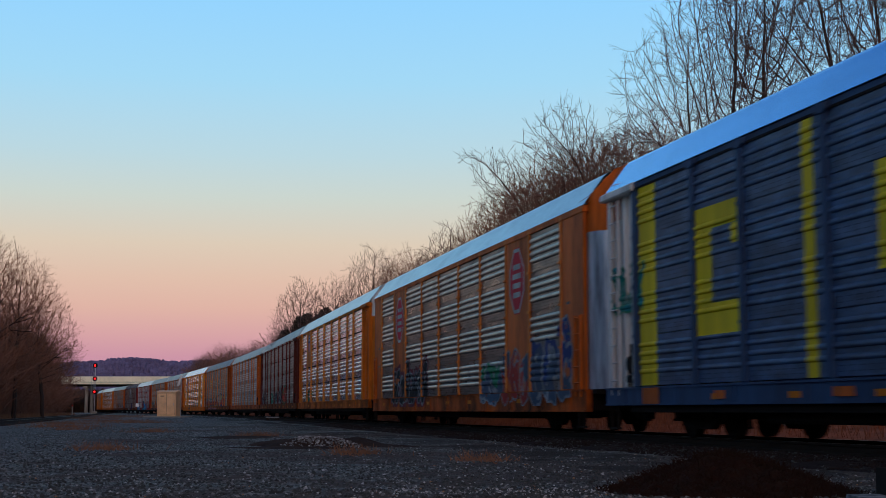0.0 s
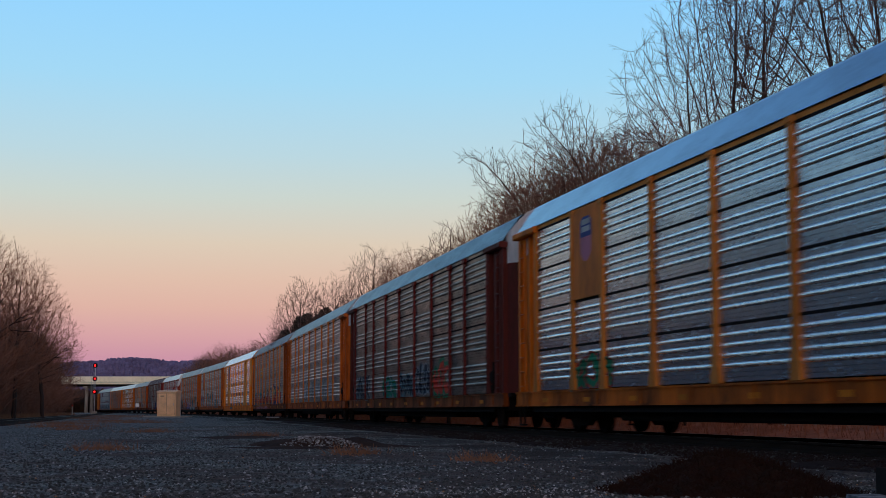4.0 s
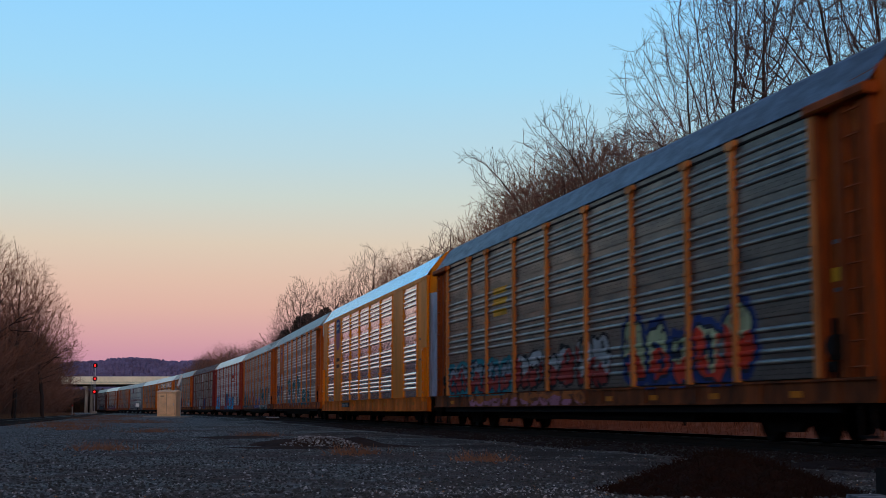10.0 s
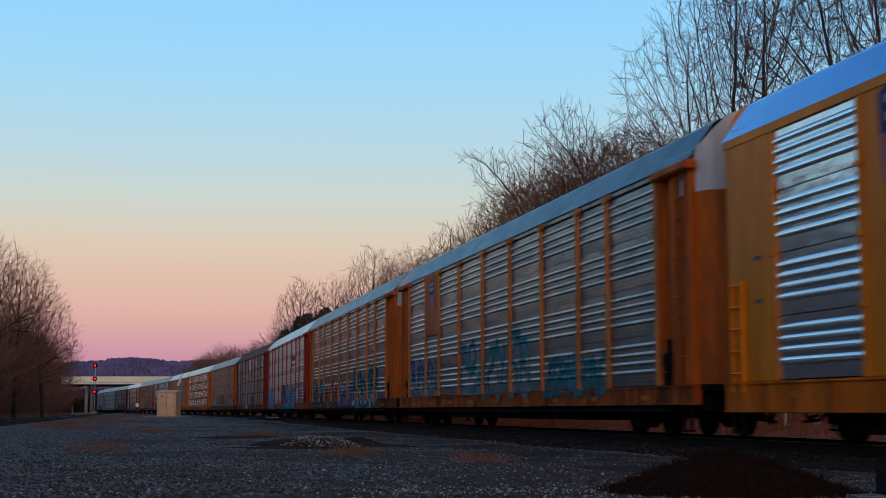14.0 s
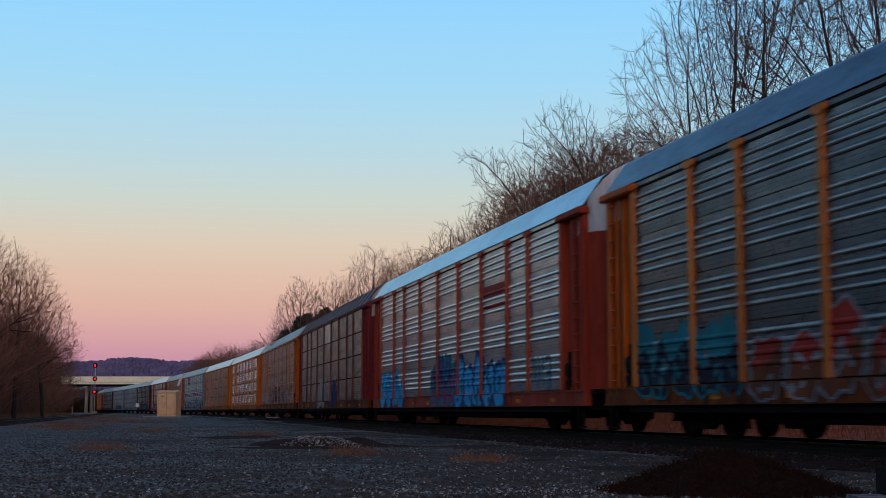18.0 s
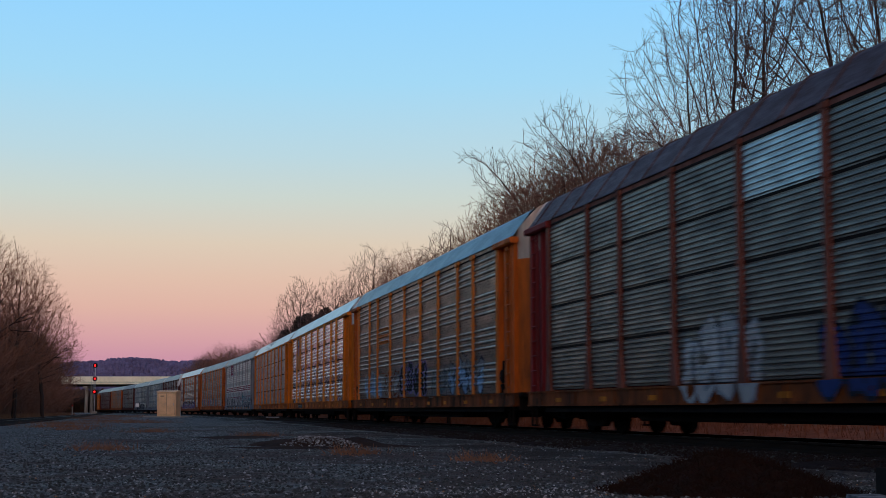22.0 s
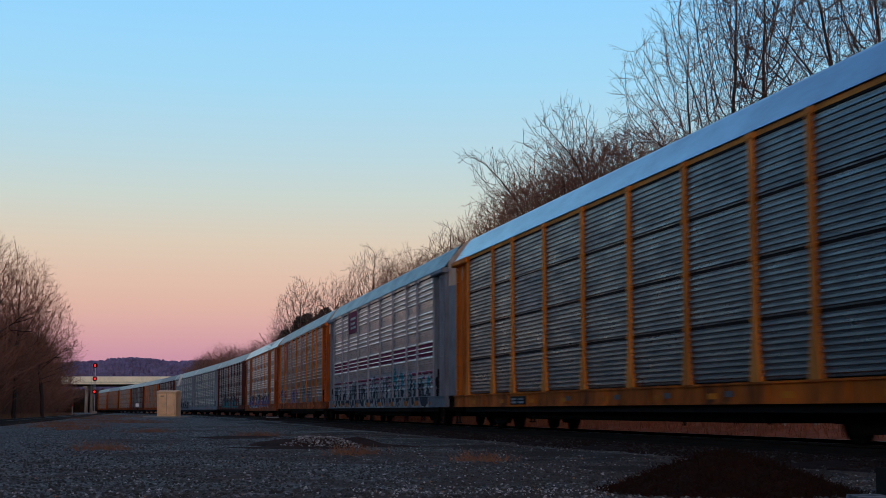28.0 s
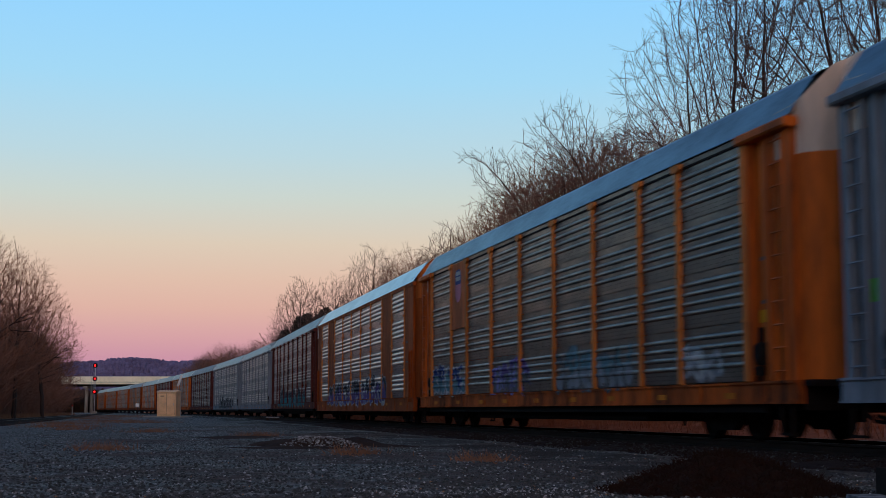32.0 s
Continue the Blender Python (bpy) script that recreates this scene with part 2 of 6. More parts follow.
# ---- mesh helpers ----
class Mesh:
    """Collects vertices and faces; makes one mesh."""

    def __init__(self):
        self.v, self.f, self.mi = [], [], []

    def quad_grid(self, rows, mat=0, close=False):
        n0, k = len(self.v), len(rows[0])
        for r in rows:
            self.v.extend(tuple(p) for p in r)
        for i in range(len(rows) - 1):
            for j in range(k if close else k - 1):
                a, b = n0 + i * k + j, n0 + i * k + (j + 1) % k
                self.f.append((a, b, b + k, a + k))
                self.mi.append(mat)
        return self

    def face(self, pts, mat=0):
        n0 = len(self.v)
        self.v.extend(tuple(p) for p in pts)
        self.f.append(tuple(range(n0, n0 + len(pts))))
        self.mi.append(mat)
        return self

    def box(self, x0, x1, y0, y1, z0, z1, bevel=0.0, mat=0):
        """A box whose long edges can be chamfered."""
        b = bevel
        if b <= 0:
            n0 = len(self.v)
            self.v += [(x, y, z) for x in (x0, x1) for y in (y0, y1) for z in (z0, z1)]
            for f in ((0, 1, 3, 2), (4, 6, 7, 5), (0, 4, 5, 1), (2, 3, 7, 6), (0, 2, 6, 4), (1, 5, 7, 3)):
                self.f.append(tuple(n0 + i for i in f))
                self.mi.append(mat)
            return self
        ring = [(y0 + b, z0), (y1 - b, z0), (y1, z0 + b), (y1, z1 - b), (y1 - b, z1), (y0 + b, z1), (y0, z1 - b), (y0, z0 + b)]
        self.prism_x(ring, x0, x1, mat)
        return self

    def prism_x(self, ring, x0, x1, mat=0):
        """Extrudes a (y, z) ring along x."""
        self.quad_grid([[(x0, y, z) for y, z in ring], [(x1, y, z) for y, z in ring]], mat, True)
        self.face([(x0, y, z) for y, z in reversed(ring)], mat)
        self.face([(x1, y, z) for y, z in ring], mat)
        return self

    def tube(self, p0, p1, r0, r1=None, n=6, caps=True, mat=0):
        r1 = r0 if r1 is None else r1
        p0, p1 = Vector(p0), Vector(p1)
        d = (p1 - p0)
        if d.length < 1e-6:
            return self
        d.normalize()
        a = d.orthogonal().normalized()
        b = d.cross(a)
        ring = [(math.cos(2 * math.pi * i / n), math.sin(2 * math.pi * i / n)) for i in range(n)]
        r = [[p0 + a * c * r0 + b * s * r0 for c, s in ring], [p1 + a * c * r1 + b * s * r1 for c, s in ring]]
        self.quad_grid(r, mat, True)
        if caps:
            self.face(list(reversed(r[0])), mat)
            self.face(r[1], mat)
        return self

    def done(self, name, mats, smooth=False):
        me = bpy.data.meshes.new(name)
        me.from_pydata(self.v, [], self.f)
        for m in (mats if isinstance(mats, (list, tuple)) else [mats]):
            me.materials.append(m)
        if any(self.mi):
            me.polygons.foreach_set("material_index", self.mi)
        if smooth:
            me.polygons.foreach_set("use_smooth", [True] * len(me.polygons))
        me.update()
        return me


def part(name, me, parent, label="", m=None):
    """Links a mesh as one part under a thing or a part."""
    ob = new(name, me)
    ob.parent = parent
    if m is not None:
        ob.matrix_basis = m
    if label:
        ob["label"] = label
    return ob


def thing(name, label, category, m=None, group="", kind="", me=None):
    ob = new(name, me)
    if m is not None:
        ob.matrix_basis = m
    return tagged(ob, label, category, group, kind)


CACHE = {}


def cached(key, build):
    if key not in CACHE:
        CACHE[key] = build()
    return CACHE[key]


# ---- the track's plan ----
STEP = 1.0
SS = np.arange(-60.0, 700.0, STEP)
HEAD = 0.24234
OFF = 11.616


def plan():
    kap = np.interp(SS, [-40, 20, 70, 120, 180, 260, 358, 380, 700], [0.00055, 0.00055, 0.00034, -0.00105, -0.00034, -0.00033, -0.00033, 0.0032, 0.0032])
    z = int(np.where(SS == 0)[0][0])
    hd = np.concatenate([[0], np.cumsum((kap[1:] + kap[:-1]) / 2)])
    ang = HEAD - (hd - hd[z])
    ux, uy = -np.sin(ang), np.cos(ang)
    x = np.concatenate([[0], np.cumsum((ux[1:] + ux[:-1]) / 2)])
    y = np.concatenate([[0], np.cumsum((uy[1:] + uy[:-1]) / 2)])
    return x + OFF * math.cos(HEAD) - x[z], y + OFF * math.sin(HEAD) - y[z]


TX, TY = plan()


def on_track(s, side=0.0):
    """The place at s metres along the main line, side metres to its right; and the heading."""
    x, y = float(np.interp(s, SS, TX)), float(np.interp(s, SS, TY))
    x2, y2 = float(np.interp(s + 1.5, SS, TX)), float(np.interp(s + 1.5, SS, TY))
    x1, y1 = float(np.interp(s - 1.5, SS, TX)), float(np.interp(s - 1.5, SS, TY))
    u = Vector((x2 - x1, y2 - y1)).normalized()
    return Vector((x + u.y * side, y - u.x * side)), u


def side_way(y):
    """The siding's centre line, by y."""
    return Vector((-21.9 - (y - 68) * 0.2105 - 0.00001 * (y - 68) ** 2, y))


# ---- ground ----
def ground_height(x, y):
    base = -0.24 + 0.10 * min(max((y - 30) / 200.0, 0), 1)
    return base + 0.025 * noise.noise(Vector((x * 0.22, y * 0.22, 0))) + 0.012 * noise.noise(Vector((x * 0.9, y * 0.9, 3)))


def build_ground():
    xs = np.concatenate([[-3000, -1200, -500, -250, -150], np.arange(-110, -30, 4), np.arange(-30, 25, 0.7), np.arange(25, 120, 6), [150, 250, 500, 1200, 3000]])
    ys = np.concatenate([[-1500, -400, -120, -50, -20], np.arange(-8, 50, 0.7), np.arange(50, 120, 2), np.arange(120, 460, 8), [520, 700, 1000, 1600, 2600, 4500]])
    rows = [[(x, y, ground_height(x, y)) for x in xs] for y in ys]
    me = Mesh().quad_grid(rows).done("ground", GRAVEL, True)
    tagged(new("ground", me), "dark grey gravel yard with brown patches", "ground", kind="structure")


def strip(profile, s0, s1, ds, line, z=0.0, rough=0.0):
    """Sweeps (side, height) points along a line."""
    rows = []
    for s in np.arange(s0, s1 + 0.01, ds):
        row = []
        for a, h in profile:
            p = line(s, a)
            row.append((p.x, p.y, h + z + (rough * noise.noise(Vector((p.x * 1.1, p.y * 1.1, a))) if abs(a) > 1.8 else 0.0)))
        rows.append(row)
    return rows


def main_line(s, a):
    return on_track(s, a)[0]


def siding_line(y, a):
    p, q = side_way(y), side_way(y + 1)
    u = (q - p).normalized()
    return Vector((p.x + u.y * a, p.y - u.x * a))


RAIL = [(-0.07, -0.17), (0.07, -0.17), (0.07, -0.15), (0.015, -0.13), (0.015, -0.05), (0.036, -0.035), (0.036, 0.0), (-0.036, 0.0), (-0.036, -0.035), (-0.015, -0.05), (-0.015, -0.13), (-0.07, -0.15)]


def build_track(label, line, s0, s1, ds, z=0.0, bed_mat=BALLAST):
    tr = thing("railway_track", label, "railway track", kind="structure")
    bed = [(-3.6, -0.42), (-3.1, -0.29), (-2.6, -0.235), (-1.7, -0.175), (1.7, -0.175), (2.6, -0.235), (3.1, -0.29), (3.6, -0.42)]
    part("ballast_bed", Mesh().quad_grid(strip(bed, s0, s1, ds / 4, line, z, 0.11)).done("ballast_bed", bed_mat), tr, "crushed stone ballast")
    for a in (-0.7535, 0.7535):
        prof = [(a + b, h) for b, h in RAIL]
        rail = Mesh().quad_grid(strip(prof, s0, s1, ds, line, z), 0, True)
        rail.mi = [1 if i % len(prof) == 6 else 0 for i in range(len(rail.f))]
        part("rail", rail.done("rail", [RUST, STEEL]), tr, "rusty steel rail with a worn top")
    ties = Mesh()
    rnd = random.Random(5)
    for s in np.arange(s0 + 0.3, s1 - 0.3, 0.54):
        p, q = line(s, -1.3), line(s, 1.3)
        u = (q - p).normalized()
        w = Vector((-u.y, u.x)) * 0.11
        h = -0.165 + rnd.uniform(-0.012, 0.006) + z
        a, b = p + u * rnd.uniform(-0.05, 0.05), q + u * rnd.uniform(-0.05, 0.05)
        top = [(a.x - w.x, a.y - w.y, h), (b.x - w.x, b.y - w.y, h), (b.x + w.x, b.y + w.y, h), (a.x + w.x, a.y + w.y, h)]
        low = [(c[0], c[1], h - 0.1) for c in top]
        ties.quad_grid([low, top], 0, True).face(top)
    tagged(part("ties", ties.done("ties", TIMBER), tr, "dark timber ties"), kind="stuff")


build_ground()
build_track("main line track on dark ballast", main_line, -45, 520, 2.0)
build_track("siding track curving in towards the main line", siding_line, 30, 318, 4.0, 0.0, GRAVEL)


def build_bank():
    prof = [(3.1, -0.30), (3.8, -0.06), (5.0, 0.12), (7.0, 0.30), (10.0, 0.5), (16.0, 0.9), (30.0, 1.2), (60, 1.2)]
    rows = strip(prof, -40, 330, 3.0, main_line)
    rows = [[(x, y, z + 0.07 * noise.noise(Vector((x, y, 0)))) for x, y, z in r] for r in rows]
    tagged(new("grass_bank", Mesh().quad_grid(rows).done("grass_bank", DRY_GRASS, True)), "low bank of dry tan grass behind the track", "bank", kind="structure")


build_bank()


def build_fringe():
    """Trodden dark fines between the ballast and the open gravel, with an uneven edge."""
    rows = []
    for s in np.arange(-20, 240, 0.6):
        row = []
        for a, h in ((-6.4, -0.06), (-5.4, -0.006), (-4.4, 0.004), (-3.4, 0.006), (-2.6, -0.03)):
            p = main_line(s, a)
            row.append((p.x, p.y, ground_height(p.x, p.y) + h + 0.028 * noise.noise(Vector((p.x * 0.9, p.y * 0.9, a))) + 0.02 * noise.noise(Vector((p.x * 0.25, p.y * 0.25, 9)))))
        rows.append(row)
    tagged(new("trodden_fines", Mesh().quad_grid(rows).done("trodden_fines", DARK_GRAVEL, True)), "dark trodden fines and small stones beside the ballast", "ground", kind="structure")


build_fringe()


# ---- auto rack cars ----
POSTS_A = [-11.9, -9.1, -7.12, -4.32, -1.45, 1.45, 4.32, 7.12, 9.1, 11.9]
POSTS_B = [-11.8, -9.15, -6.93, -4.1, -1.4, 1.4, 4.1, 6.93, 9.15, 11.8]
Z0, ZP = 0.97, 0.98
ROOF = [(1.50, 5.02), (1.03, 5.66), (0.93, 5.745), (0.50, 5.91), (0, 5.99)]


def ridge_profile(fine):
    """(height, outward) of one side sheet: True, nine fine ribs; None, four rounded ribs; False, four broad pressed ribs."""
    if fine:
        pts, n = [(0.012, 0.0), (0.05, 0.0)], 9
        for i in range(n):
            z = 0.06 + i * (0.90 / n)
            pts += [(z + 0.008, 0.022), (z + 0.05, 0.016), (z + 0.062, 0.0), (z + 0.09, 0.0)]
        return pts + [(0.965, 0.0)]
    if fine is None:
        pts = [(0.010, 0.0), (0.20, 0.0)]
        for i in range(4):
            z = 0.235 + i * 0.172
            pts += [(z, 0.0), (z + 0.007, 0.014), (z + 0.020, 0.026), (z + 0.038, 0.031), (z + 0.056, 0.029), (z + 0.072, 0.021), (z + 0.086, 0.009), (z + 0.094, 0.0)]
        return pts + [(0.972, 0.0)]
    pts = [(0.010, 0.0), (0.20, 0.0)]
    for i in range(4):
        z = 0.22 + i * 0.168
        pts += [(z, 0.0), (z + 0.009, 0.018), (z + 0.026, 0.029), (z + 0.052, 0.033), (z + 0.078, 0.0305), (z + 0.100, 0.023), (z + 0.118, 0.012), (z + 0.128, 0.0)]
    return pts + [(0.972, 0.0)]


def sheet_mesh(w, mat, fine):
    def build():
        prof = ridge_profile(fine)
        m = Mesh()
        h = w / 2
        m.quad_grid([[(-h, -1.455 - o, z) for z, o in prof], [(h, -1.455 - o, z) for z, o in prof]])
        m.f = [tuple(reversed(f)) for f in m.f]
        # sky highlights on the ribs are painted in as paler metal; flats stay darker
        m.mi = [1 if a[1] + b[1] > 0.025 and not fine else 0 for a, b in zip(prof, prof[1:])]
        m.quad_grid([[(h, -1.455 - o, z) for z, o in prof], [(h, -1.39, z) for z, o in prof], [(-h, -1.39, z) for z, o in prof], [(-h, -1.455 - o, z) for z, o in prof]])
        if not fine and mat.name != "clean_silver_sheet":
            for i in range(int(w / 0.27)):
                x = -h + 0.2 + i * 0.27
                for z in (0.075, 0.155):
                    m.face([(x, -1.457, z), (x + 0.075, -1.457, z), (x + 0.075, -1.457, z + 0.017), (x, -1.457, z + 0.017)], 2)
        return m.done("side_sheet", [mat, LIT_RIBS.get(mat.name, mat), BLACK])
    return cached(("sheet", round(w, 2), mat.name, fine), build)


def post_mesh(mat, kind):
    def build():
        m = Mesh()
        if kind == "tee":
            m.box(-0.075, 0.075, -1.525, -1.40, 0.95, 4.95, 0.02)
            cap = [(-0.075, 4.83), (0.075, 4.83), (0.19, 4.89), (0.19, 4.985), (-0.19, 4.985), (-0.19, 4.89)]
            m.quad_grid([[(x, -1.545, z) for x, z in cap], [(x, -1.40, z) for x, z in cap]], 0, True)
            m.face([(x, -1.545, z) for x, z in cap])
        elif kind == "gusset":
            m.box(-0.07, 0.07, -1.525, -1.40, 0.95, 4.98, 0.02)
            foot = [(-0.17, 0.95), (0.17, 0.95), (0.16, 1.12), (0.07, 1.75), (-0.07, 1.75), (-0.16, 1.12)]
            m.quad_grid([[(x, -1.535, z) for x, z in foot], [(x, -1.40, z) for x, z in foot]], 0, True)
            m.face([(x, -1.535, z) for x, z in foot])
            m.box(-0.1, 0.1, -1.535, -1.42, 4.9, 5.0, 0.01)
        else:
            m.box(-0.06, 0.06, -1.505, -1.40, 0.95, 4.98, 0.015)
        for z in (1.95, 2.93, 3.91):
            m.box(-0.085, 0.085, -1.54, -1.50, z - 0.03, z + 0.03)
        return m.done("post", mat)
    return cached(("post", mat.name, kind), build)


def gear_mesh():
    def build():
        m = Mesh()
        m.box(-0.13, 0.11, -1.47, -1.36, 1.22, 1.58, 0.03)
        m.tube((-0.02, -1.50, 1.42), (-0.02, -1.44, 1.42), 0.15, n=12)
        m.box(-0.25, 0.02, -1.46, -1.38, 1.05, 1.20, 0.02)
        m.box(-0.06, 0.0, -1.45, -1.38, 1.55, 1.82)
        m.tube((0.07, -1.46, 0.72), (0.05, -1.46, 1.3), 0.028, n=6)
        m.tube((-0.22, -1.45, 0.78), (-0.12, -1.45, 1.15), 0.022, n=6)
        return m.done("brake_gear", BLACK)
    return cached("gear", build)


def end_plan(x_in):
    """Plan of the rounded end doors, from one side to the other."""
    out = []
    for i in range(13):
        a = math.radians(-90 + 15 * i)
        y = 1.40 * math.copysign(abs(math.sin(a)) ** 0.62, math.sin(a))
        x = x_in + (14.05 - x_in) * abs(math.cos(a)) ** 0.55
        out.append((x, y))
    return out


def roof_z(y):
    ys = [p[0] for p in reversed(ROOF)]
    return float(np.interp(abs(y), ys, [p[1] for p in reversed(ROOF)]))


def end_mesh(mat, x_in, z0, z1):
    """A band of the curved end; z1 None: up under the roof."""
    def build():
        pl = end_plan(x_in)
        lo = [(x, y, z0) for x, y in pl]
        hi = [(x, y, (roof_z(y) + 0.01 if z1 is None else z1)) for x, y in pl]
        mid = [(x, y, z0 * 0.5 + h[2] * 0.5) for (x, y), h in zip(pl, hi)]
        m = Mesh().quad_grid([lo, mid, hi])
        inner = [(x - 0.06, y * 0.96, z0) for x, y in pl]
        m.quad_grid([lo, inner])
        top = [(x - 0.25, y * 0.9, h[2]) for (x, y), h in zip(pl, hi)]
        m.quad_grid([hi, top])
        return m.done("end_door", mat)
    return cached(("end", mat.name, x_in, z0, z1), build)


def roof_mesh(mat, ribbed):
    def build():
        prof = [(-y, z) for y, z in ROOF] + [(y, z) for y, z in reversed(ROOF[:-1])]
        m = Mesh()
        n = 18 if ribbed else 8
        xs = [-13.55] + [(-13.0 + 26.0 * i / n) for i in range(n + 1)] + [13.55]
        rows = []
        for i, x in enumerate(xs):
            rows.append([(x, y, z) for y, z in prof])
            if 0 < i < len(xs) - 1:
                if not ribbed:
                    continue
                o = 0.035
                rows[-1] = [(x - 0.05, y, z) for y, z in prof]
                rows.append([(x - 0.04, y * 1.004, z + o) for y, z in prof])
                rows.append([(x + 0.04, y * 1.004, z + o) for y, z in prof])
                rows.append([(x + 0.05, y, z) for y, z in prof])
        m.quad_grid(rows)
        m.quad_grid([[(x, y * 0.97, z - 0.05) for y, z in prof] for x in (-13.5, 13.5)])
        return m.done("roof", mat)
    return cached(("roof", mat.name, ribbed), build)


def ladder_mesh(mat, top):
    def build():
        m = Mesh()
        for x in (-0.2, 0.2):
            m.box(x - 0.025, x + 0.025, -1.50, -1.44, 0.8, top)
        for i in range(int((top - 1.0) / 0.36) + 1):
            m.tube((-0.2, -1.505, 1.1 + i * 0.36), (0.2, -1.505, 1.1 + i * 0.36), 0.016, n=5)
        return m.done("ladder", mat)
    return cached(("ladder", mat.name, top), build)


def sill_mesh(mat, low=0.61):
    def build():
        m = Mesh()
        m.box(-13.6, 13.6, -1.50, -1.36, low, 0.94, 0.02)
        m.box(-13.6, 13.6, -1.53, -1.36, 0.915, 0.955)
        m.box(-13.6, 13.6, -1.53, -1.36, low - 0.01, low + 0.025)
        for x in np.arange(-12.5, 12.6, 2.5):
            m.box(x - 0.03, x + 0.03, -1.52, -1.48, low + 0.02, 0.915)
        return m.done("side_sill", mat)
    return cached(("sill", mat.name, low), build)


def under_mesh():
    def build():
        m = Mesh()
        m.box(-13.9, 13.9, -1.38, 1.38, 0.86, 0.96)
        m.box(-14.0, 14.0, -0.3, 0.3, 0.52, 0.86, 0.03)
        for y in (-1.44, 1.36):
            m.box(-12.4, 12.4, y, y + 0.08, 0.46, 0.62, 0.01)
        for x in (-5.5, -2.0, 1.8, 5.2):
            m.box(x - 0.08, x + 0.08, -1.35, 1.35, 0.55, 0.86)
        m.box(-6.8, 6.8, -1.25, 1.25, 0.29, 0.50, 0.05)
        m.box(-1.0, 1.2, -1.15, -0.6, 0.32, 0.62, 0.04)
        m.tube((2.2, -0.95, 0.5), (4.0, -0.95, 0.5), 0.2, n=10)
        for x in (-13.3, 13.3):
            m.box(x - 0.28, x + 0.28, -1.36, 1.36, 0.5, 0.9, 0.03)
        return m.done("underframe", BLACK)
    return cached("under", build)


def truck_meshes():
    def build():
        m = Mesh()
        for s in (-1, 1):
            y = s * 0.99
            ring = [(-1.15, 0.50), (-1.15, 0.30), (-0.72, 0.30), (-0.45, 0.16), (0.45, 0.16), (0.72, 0.30), (1.15, 0.30), (1.15, 0.50), (0.72, 0.55), (0.4, 0.66), (-0.4, 0.66), (-0.72, 0.55)]
            m.quad_grid([[(x, y - 0.08, z) for x, z in ring], [(x, y + 0.08, z) for x, z in ring]], 0, True)
            m.face([(x, y - 0.08, z) for x, z in ring]).face([(x, y + 0.08, z) for x, z in reversed(ring)])
            for x in (-0.16, 0.16):
                m.tube((x, y, 0.2), (x, y, 0.5), 0.1, n=8)
            for x in (-0.9, 0.9):
                m.tube((x, y - s * 0.02, 0.42), (x, y + s * 0.14, 0.42), 0.11, n=8)
        m.box(-0.2, 0.2, -1.0, 1.0, 0.42, 0.66, 0.03)
        w = Mesh()
        for s in (-1, 1):
            prof = [(0.0, 0.06), (0.12, 0.07), (0.15, 0.03), (0.33, 0.03), (0.36, 0.065), (0.42, 0.065)]
            n = 20
            for sgn in (1, -1):
                w.quad_grid([[(r * math.cos(2 * math.pi * i / n), s * 0.78 + sgn * t, r * math.sin(2 * math.pi * i / n)) for i in range(n)] for r, t in prof], 0, True)
            w.quad_grid([[(0.42 * math.cos(2 * math.pi * i / n), s * 0.78 + t, 0.42 * math.sin(2 * math.pi * i / n)) for i in range(n)] for t in (-0.065, 0.065)], 0, True)
            w.quad_grid([[(r * math.cos(2 * math.pi * i / n), s * 0.70, r * math.sin(2 * math.pi * i / n)) for i in range(n)] for r in (0.40, 0.445)], 0, True)
            for q in (0, 90, 180, 270):
                a = math.radians(q)
                w.box(0.22 * math.cos(a) - 0.03, 0.22 * math.cos(a) + 0.03, s * 0.78 - 0.045, s * 0.78 + 0.045, 0.22 * math.sin(a) - 0.03, 0.22 * math.sin(a) + 0.03)
        w.tube((0, -0.95, 0), (0, 0.95, 0), 0.08, n=10)
        return m.done("side_frame", BLACK), w.done("wheelset", BLACK)
    return cached("truck", build)


def coupler_mesh():
    def build():
        m = Mesh()
        m.box(13.9, 14.45, -0.09, 0.09, 0.62, 0.84, 0.03)
        m.box(14.3, 14.72, -0.17, 0.05, 0.58, 0.9, 0.05)
        m.tube((13.9, 0.35, 0.62), (14.3, 0.32, 0.36), 0.035, n=6)
        m.tube((14.3, 0.32, 0.36), (14.7, 0.3, 0.42), 0.035, n=6)
        return m.done("coupler", BLACK)
    return cached("coupler", build)


def plate(car, name, x0, x1, z0, z1, mat, y=-1.45, label="", t=0.012):
    """A flat plate on the camera's side of a car."""
    me = Mesh().box(x0, x1, y - t, y + 0.02, z0, z1, 0.004).done(name, mat)
    return part(name, me, car, label)


def outward(z, fine):
    """How far the side stands out at height z."""
    if z < 0.96:
        return 1.532
    k = min(int((z - Z0) / ZP), 3)
    pr = ridge_profile(fine)
    return 1.455 + float(np.interp(z - Z0 - k * ZP, [p[0] for p in pr], [p[1] for p in pr]))


def flat_panel(x):
    """Whether a flush car's side is a plain panel there."""
    return 6.9 < abs(x) < 9.18 or abs(x) > 11.78


def levels(z0, z1, fine):
    zs = []
    z = z0
    while z < min(z1, 0.955):
        zs.append(z)
        z += 0.07
    pr = ridge_profile(fine)
    for k in range(4):
        for a, b in zip(pr, pr[1:]):
            n = max(1, int((b[0] - a[0]) / 0.075))
            zs += [Z0 + k * ZP + a[0] + (b[0] - a[0]) * i / n for i in range(n)]
        zs.append(Z0 + k * ZP + pr[-1][0])
    return [q for q in zs if z0 <= q <= z1]


